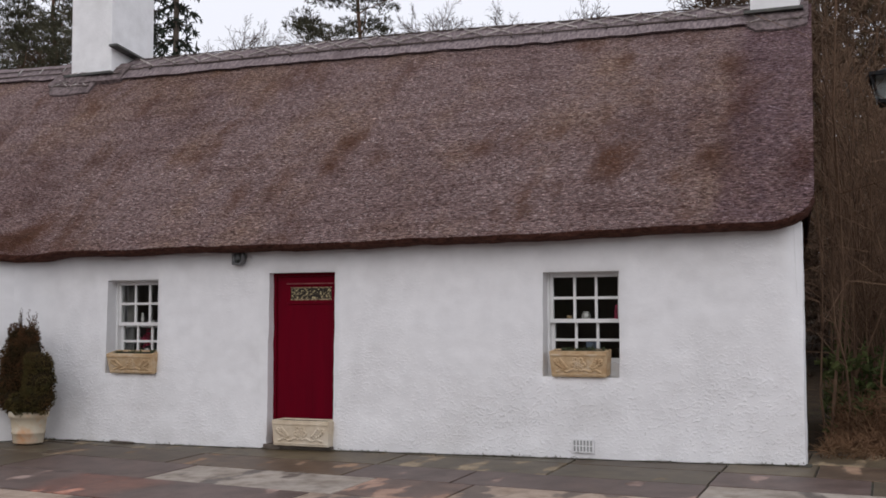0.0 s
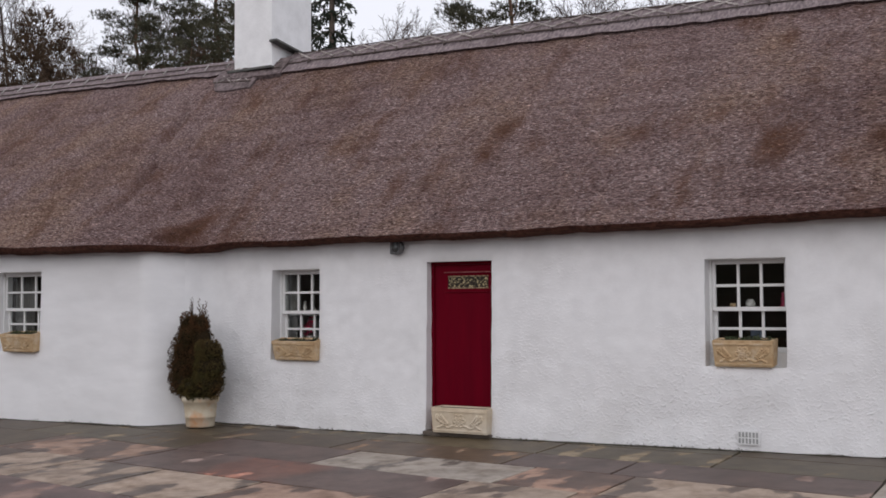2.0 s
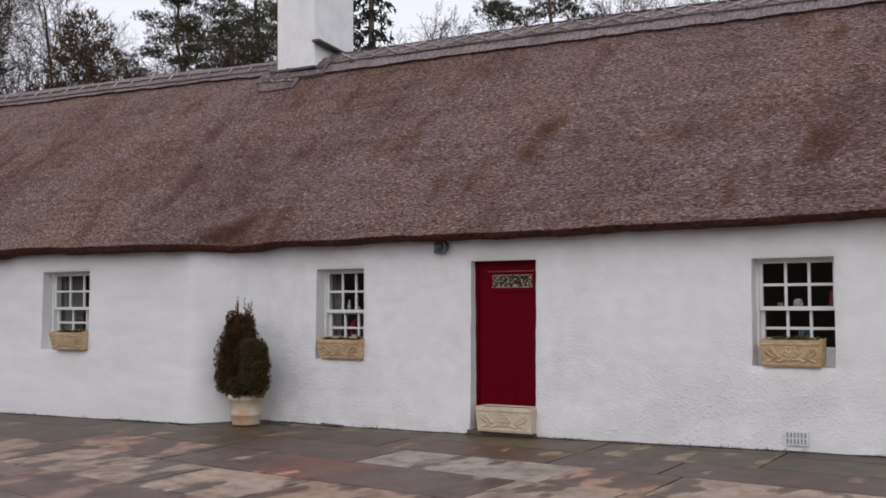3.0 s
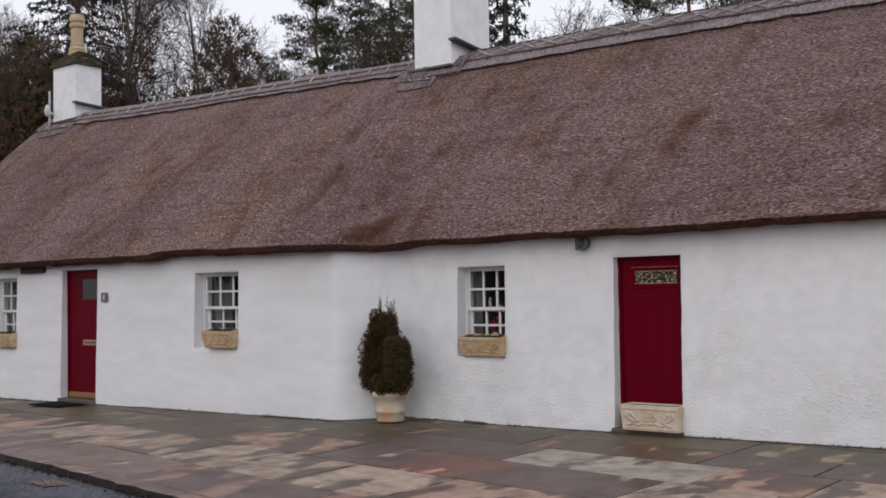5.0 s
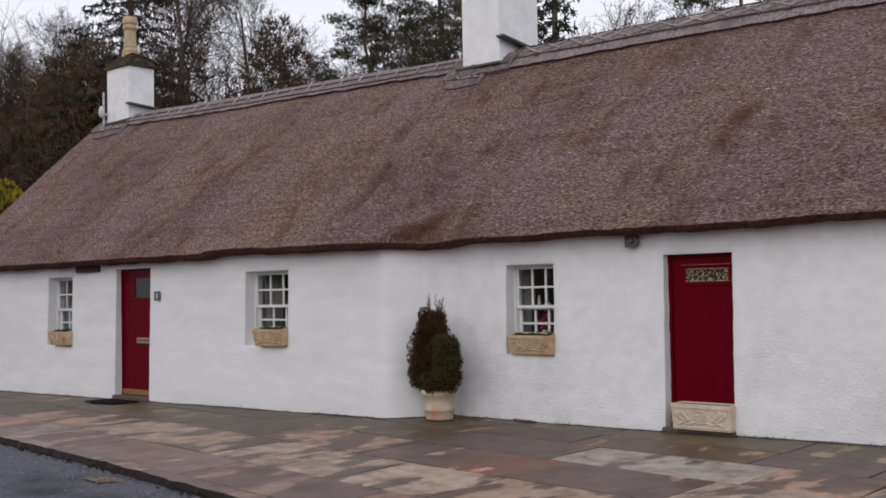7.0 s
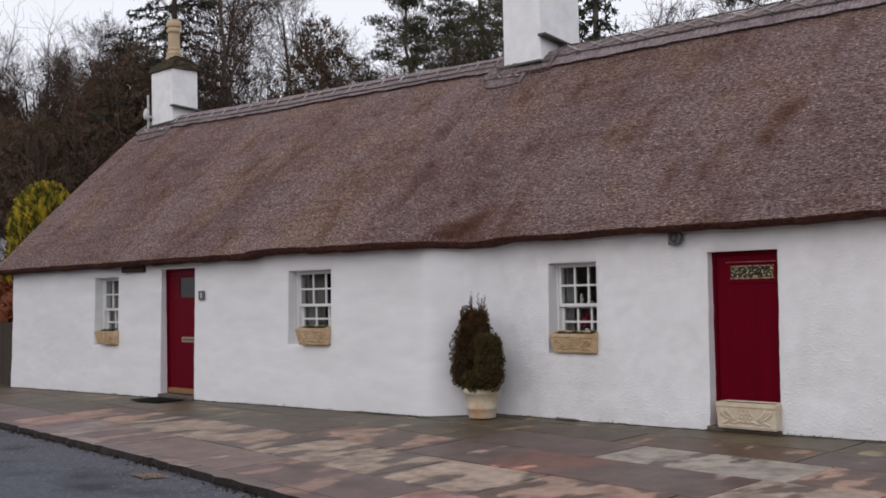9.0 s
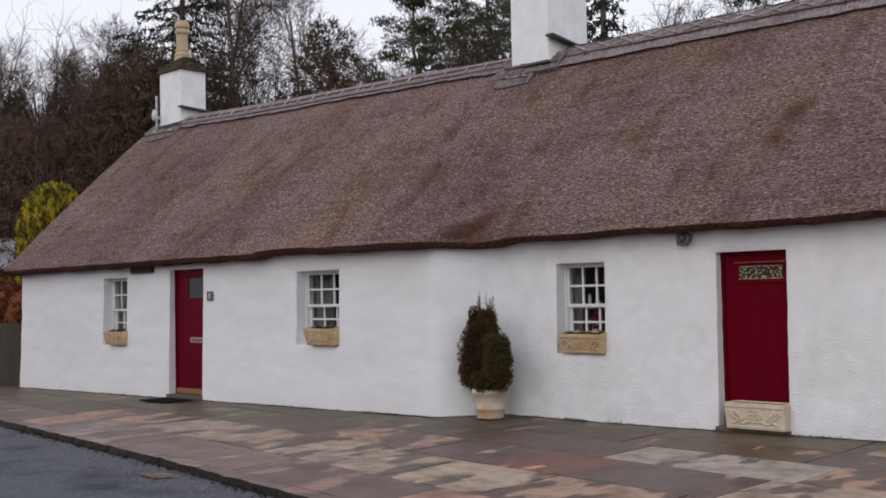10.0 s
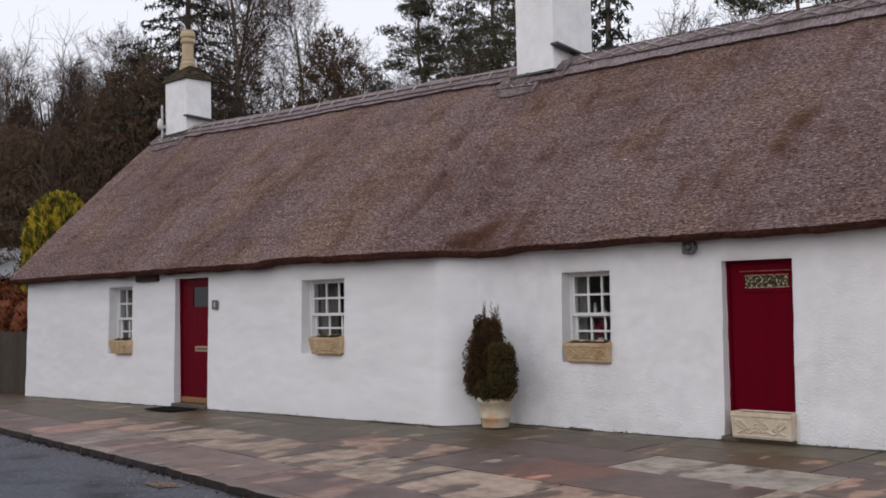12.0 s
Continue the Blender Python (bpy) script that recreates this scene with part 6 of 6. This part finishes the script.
def hedge():
    x0, x1, y0, y1 = -27.0, -18.3, 0.5, 1.8
    t = thing("beech_hedge", "rusty brown beech hedge keeping its dead leaves", "hedge", ((x0 + x1) / 2, (y0 + y1) / 2, land(-20, 1)))
    lobes = [(k - 4.0, 0.1 * math.sin(k * 2), 1.35, 0.85, 0.7, 1.30 + 0.12 * math.sin(k * 3)) for k in range(9)]
    lump(lobes, BEECH, "core", t, 0.84)
    verts, faces = lobes_foliage(lobes, 6400, 0.11, 12, 5, 0.9, 0.2)
    part("foliage", mesh_of("foliage", verts, faces, BEECH), BEECH, t, kind="stuff")


hedge()


def board_fence():
    t = thing("board_fence", "weathered upright board fence running from the gable", "fence", (-17.108, LEFT_OUT + 0.12, level(-18, -0.3)))
    for k in range(34):
        x = -0.02 - 0.115 * k
        h = 1.36 + 0.012 * math.sin(k * 2.3)
        part("board", boxes((x - 0.104, x, -0.012, 0.012, 0.02, h), bevel=0.003), FENCE_WOOD, t)
    for z in (0.35, 1.05):
        part("rail", boxes((-3.95, 0.0, 0.0125, 0.055, z, z + 0.08)), FENCE_WOOD, t)
    for x in (-0.1, -2.0, -3.85):
        part("post", boxes((x - 0.05, x + 0.05, 0.056, 0.15, -0.2, 1.40), bevel=0.004), FENCE_WOOD, t)


board_fence()


def parked_car(x, y, turn):
    t = thing("car", "white parked car on the bank beyond the hedge", "car", (x, y, land(x, y) + 0.02), turn)
    bm = bmesh.new()
    side = [(-2.1, 0.35), (-2.12, 0.75), (-1.95, 0.95), (-1.35, 1.02), (-0.75, 1.42), (0.75, 1.45), (1.5, 1.05), (2.0, 0.98), (2.1, 0.7), (2.08, 0.35)]
    rings = [[bm.verts.new((px, w * (0.80 if pz > 1.1 else 1.0), pz)) for px, pz in side] for w in (-0.85, 0.85)]
    bm.faces.new(rings[0]), bm.faces.new(rings[1][::-1])
    for k in range(len(side)):
        j = (k + 1) % len(side)
        bm.faces.new((rings[0][k], rings[0][j], rings[1][j], rings[1][k]))
    bmesh.ops.bevel(bm, geom=list(bm.edges), offset=0.05, segments=2, affect="EDGES")
    body = part("body", bm, CAR_PAINT, t)
    for s in (-1, 1):
        part("side_window", boxes((-0.7, 0.9, s * 0.72 - 0.012, s * 0.72 + 0.012, 1.08, 1.36), bevel=0.01), GLASS, body)
    wind = boxes((-0.02, 0.02, -0.6, 0.6, -0.28, 0.28), bevel=0.008)
    bmesh.ops.rotate(wind, verts=wind.verts, matrix=Matrix.Rotation(radians(56), 3, "Y"))
    bmesh.ops.translate(wind, verts=wind.verts, vec=(-1.08, 0, 1.25))
    part("windscreen", wind, GLASS, body)
    for px in (-1.3, 1.35):
        for s in (-1, 1):
            w = lathe([(0.31, -0.1), (0.33, -0.07), (0.33, 0.07), (0.31, 0.1)], 24)
            bmesh.ops.rotate(w, verts=w.verts, matrix=Matrix.Rotation(radians(90), 3, "X"))
            bmesh.ops.translate(w, verts=w.verts, vec=(px, s * 0.80, 0.33))
            wheel = part("tyre", w, TYRE, t)
            h = lathe([(0.2, -0.105), (0.2, 0.105)], 18)
            bmesh.ops.rotate(h, verts=h.verts, matrix=Matrix.Rotation(radians(90), 3, "X"))
            bmesh.ops.translate(h, verts=h.verts, vec=(px, s * 0.80, 0.33))
            part("rim", h, PALE_METAL, wheel)


cx, cy, _ = out_there(67.0, 42.5)
parked_car(cx, cy, 40)


def street_lantern(x, y):
    t = thing("street_lantern", "black-framed street lantern with pale glass on an iron post", "street lamp", (x, y, -0.05))
    part("post", lathe([(0.09, -0.3), (0.09, 0.5), (0.055, 0.6), (0.045, 3.99), (0.07, 4.04), (0.05, 4.08)], 14), GRIME_METAL, t, smooth=True)
    bm = bmesh.new()
    for sx in (-1, 1):
        for sy in (-1, 1):
            vs, fs = rod((sx * 0.17, sy * 0.17, 4.12), (sx * 0.26, sy * 0.26, 4.40), 0.02, 4)
            vv = [bm.verts.new(v) for v in vs]
            for f in fs:
                bm.faces.new([vv[i] for i in f])
    box(bm, -0.28, 0.28, -0.28, 0.28, 4.40, 4.44)
    box(bm, -0.18, 0.18, -0.18, 0.18, 4.08, 4.12)
    cage = part("cage", bm, IRON, t)
    part("roof", lathe([(0.31, 4.44), (0.26, 4.48), (0.08, 4.53), (0.03, 4.58)], 4), IRON, t)
    for k in range(4):
        g = boxes((-0.2, 0.2, -0.004, 0.004, -0.14, 0.14))
        bmesh.ops.rotate(g, verts=g.verts, matrix=Matrix.Rotation(radians(11), 3, "X"))
        bmesh.ops.translate(g, verts=g.verts, vec=(0, -0.22, 4.26))
        bmesh.ops.rotate(g, verts=g.verts, matrix=Matrix.Rotation(radians(90 * k), 3, "Z"))
        part("lantern_pane", g, LAMP_GLASS, cage)


street_lantern(5.90, 3.2)


def chimney_bracket():
    t = part("cable_bracket", boxes((-17.50, -17.46, 2.84, 2.915, 5.95, 6.02), (-17.50, -17.46, 2.80, 2.84, 5.66, 6.50), bevel=0.008), PALE_METAL, ch2, "pale cable bracket")
    part("insulator", lathe([(0.03, 5.90), (0.06, 5.95), (0.068, 6.04), (0.045, 6.13), (0.02, 6.17)], 14), OFFWHITE, t, smooth=True).location = (-17.48, 2.76, 0)


chimney_bracket()


def road_drain():
    x, y = -4.05, -5.16
    t = thing("road_drain", "iron road gully grating strewn with dead leaves", "drain", (x, y, road_level(x, y) + 0.004), -8)
    t.scale = (0.72, 0.72, 1.0)
    # no hole is cut: a dark plate on the road paints the depth's shade
    part("pit", boxes((-0.22, 0.22, -0.17, 0.17, -0.02, 0.004), bevel=0.003), KERB, t, "dark plate standing in for the shade below the bars")
    for k in range(7):
        bar = boxes((-0.008, 0.008, -0.17, 0.17, 0.0045, 0.016))
        bmesh.ops.rotate(bar, verts=bar.verts, matrix=Matrix.Rotation(radians(-32), 3, "Z"))
        bmesh.ops.translate(bar, verts=bar.verts, vec=(-0.20 + 0.067 * k, 0, 0))
        part("bar", bar, DRAIN_IRON, t)
    r = random.Random(9)
    verts, faces = [], []
    for _ in range(60):
        tufts(verts, faces, (r.gauss(0, 0.22), r.gauss(0, 0.14), 0.018), 1, 0.022, r, 0.1)
    part("leaves", mesh_of("leaves", verts, faces, DRY), DRY, t, "dead brown leaves")


road_drain()

# ---- grit washed along the gutter ----
r = random.Random(15)
verts, faces = [], []
for _ in range(5200):
    x = r.uniform(-24, 4)
    y = KERB_ROW + ROW_SLOPE * x - 0.03 - abs(r.gauss(0, 0.30)) * (1.2 + fbm(x * 0.7, 4.0))
    s, k = r.uniform(0.003, 0.012), len(verts)
    z = road_level(x, y)
    verts += [(x - s, y, z), (x + s, y + s * 0.3, z), (x, y - s, z + 0.001), (x, y, z + s * 1.1)]
    faces += [(k, k + 1, k + 3), (k + 1, k + 2, k + 3), (k + 2, k, k + 3)]
tagged(part("gutter_grit", mesh_of("gutter_grit", verts, faces, KERB_TOP), KERB_TOP), "pale grit washed along the gutter", "grit", kind="stuff")

verts, faces = [], []
for _ in range(2600):
    x = r.uniform(-24, 4)
    if fbm(x * 1.3, 9.0) < -0.15:
        continue
    y = KERB_ROW + ROW_SLOPE * x - 0.015 - abs(r.gauss(0, 0.045))
    tufts(verts, faces, (x, y, road_level(x, y) + 0.008), 1, r.uniform(0.012, 0.035), r, 0.15)
tagged(part("gutter_litter", mesh_of("gutter_litter", verts, faces, LITTER), LITTER), "dark rotting leaf litter against the kerb", "leaf litter", kind="stuff")

verts, faces = [], []
for _ in range(5200):
    x = r.uniform(X_LEFT, X_RIGHT)
    if fbm(x * 1.7, 3.0) < -0.05:
        continue
    y = wall_y(x) - 0.035 - abs(r.gauss(0, 0.03)) * (1.0 + fbm(x * 0.9, 7.0))
    tufts(verts, faces, (x, y, level(x, y) + 0.008), 1, r.uniform(0.006, 0.020), r, 0.5)
tagged(part("moss", mesh_of("moss", verts, faces, FOOT_MOSS), FOOT_MOSS), "dark moss and crumbs along the wall foot", "moss", kind="stuff")

# ---- pavement: bed, flags and kerb stones ----
bed_x = [float(v) for v in np.arange(-45, 14.1, 0.5)]
verts, faces = [], []
for x in bed_x:
    for y in (KERB_ROW + ROW_SLOPE * x + 0.06, 1.2):
        verts.append((x, y, level(x, y) - 0.014))
for i in range(len(bed_x) - 1):
    faces.append((2 * i, 2 * i + 2, 2 * i + 3, 2 * i + 1))
pavement = tagged(part("pavement", mesh_of("pavement", verts, faces, MORTAR), MORTAR), "worn damp sandstone flag pavement along the cottages", "pavement", kind="structure")


def flag(x0, x1, r0, r1, rnd, mat):
    """One flag between two cross joints and two courses, a little uneven."""
    g = 0.0095
    low = r0 + (g if r0 > -5.2 else 0.001)  # the outer course butts the kerb
    pts = [(x0 + g, low), (x1 - g, low), (x1 - g, r1 - g), (x0 + g, r1 - g)]
    tilt = [rnd.uniform(-0.003, 0.003) for _ in range(4)]
    cx, cr = (x0 + x1) / 2, (r0 + r1) / 2
    cy = cr + ROW_SLOPE * cx
    verts = []
    for inset, drop in ((0.0, -0.03), (0.0, -0.004), (0.006, 0.0)):
        for (x, r), h in zip(pts, tilt):
            x, r = x + (inset if x < cx else -inset), r + (inset if r < cr else -inset)
            y = r + ROW_SLOPE * x
            verts.append((x - cx, y - cy, level(x, y) - level(cx, cy) + h + drop))
    faces = [(8, 9, 10, 11)] + [(a + k, a + (k + 1) % 4, a + 4 + (k + 1) % 4, a + 4 + k) for a in (0, 4) for k in range(4)]
    ob = part("flag", mesh_of("flag", verts, faces, mat), mat, pavement)
    ob.location = (cx, cy, level(cx, cy))


COURSES = [(-5.235, -4.40), (-4.40, -3.33), (-3.33, -2.36), (-2.36, -1.46), (-1.46, -0.72), (-0.72, 0.05), (0.05, 0.85), (0.85, 1.7), (1.7, 2.4)]
KNOWN = {1: [-12.5, -10.4, -8.1, -5.4, -4.22, -3.13, -1.93, -0.55, 0.9], 2: [-4.9, -2.8, 1.12, 2.2], 3: [-2.85, -0.84, 1.34, 2.35, 4.35], 4: [-3.2, -1.3, 0.93, 2.1, 4.3], 5: [-4.2, -1.28, 0.95, 2.8, 4.29], 6: [2.8, 4.3, 5.12], 0: [-6.0, -3.4, -1.0, 1.5]}
OWN_LOOK = {(3, -0.84): FLAG_PALE, (2, -2.8): FLAG_MIXED, (3, 1.34): FLAG_RED, (2, -4.9): FLAG_PINK, (1, -1.93): FLAG_TAN, (1, -3.13): FLAG_TAN, (1, -4.22): FLAG_TAN,
            (1, -0.55): FLAG_PINK, (3, -2.85): FLAG_WET, (3, 2.35): FLAG_TAN, (2, 1.12): FLAG_TAN, (4, 2.1): FLAG_WET, (1, -8.1): FLAG_TAN, (1, -10.4): FLAG_PINK, (4, 0.93): FLAG_WET, (4, 4.3): FLAG_PALE, (5, 4.29): FLAG_WET}
rnd = random.Random(41)
for row, (r0, r1) in enumerate(COURSES):
    joints = sorted(KNOWN.get(row, [5.0]))
    while joints[0] > -30:
        joints.insert(0, joints[0] - rnd.uniform(1.1, 2.3))
    while joints[-1] < 12:
        joints.append(joints[-1] + rnd.uniform(1.1, 2.2))
    for x0, x1 in zip(joints, joints[1:]):
        mid = (r0 + r1) / 2 + ROW_SLOPE * (x0 + x1) / 2
        if min(r0, r1) + ROW_SLOPE * x1 > wall_y(x0) + 0.1 and x1 < 5.0:
            continue
        if mid > 1.0:
            continue
        flag(x0, x1, r0, r1, rnd, OWN_LOOK[row, x0] if (row, x0) in OWN_LOOK else FLAG_OUTER if row == 0 else FLAG_DAMP if mid > -1.55 + wall_y((x0 + x1) / 2) else FLAG)

x = -30.0
while x < 12:
    x2 = x + rnd.uniform(0.9, 1.7)
    cx = (x + x2) / 2
    cy = (KERB_ROW + 0.095) + ROW_SLOPE * cx
    bm = bmesh.new()
    box(bm, -(x2 - x) / 2 + 0.002, (x2 - x) / 2 - 0.002, -0.095, 0.095, -0.25, 0.002, bevel=0.008)
    across = [e for e in bm.edges if abs(e.verts[0].co.x - e.verts[1].co.x) > 0.3]
    bmesh.ops.subdivide_edges(bm, edges=across, cuts=11)
    for v in bm.verts:
        rag = 0.035 * fbm((v.co.x + cx) * 4, v.co.z * 6) - 0.02 * smooth(-0.03, -0.08, v.co.z) if v.co.y < 0 else 0.0
        v.co.y += ROW_SLOPE * v.co.x + rag
        v.co.z += level(cx + v.co.x, cy) - level(cx, cy) + 0.006 * fbm((v.co.x + cx) * 2, 5.0)
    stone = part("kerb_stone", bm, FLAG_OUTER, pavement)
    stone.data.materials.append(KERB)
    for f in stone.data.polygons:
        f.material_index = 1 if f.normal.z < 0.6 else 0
    stone.location = (cx, cy, level(cx, cy))
    x = x2
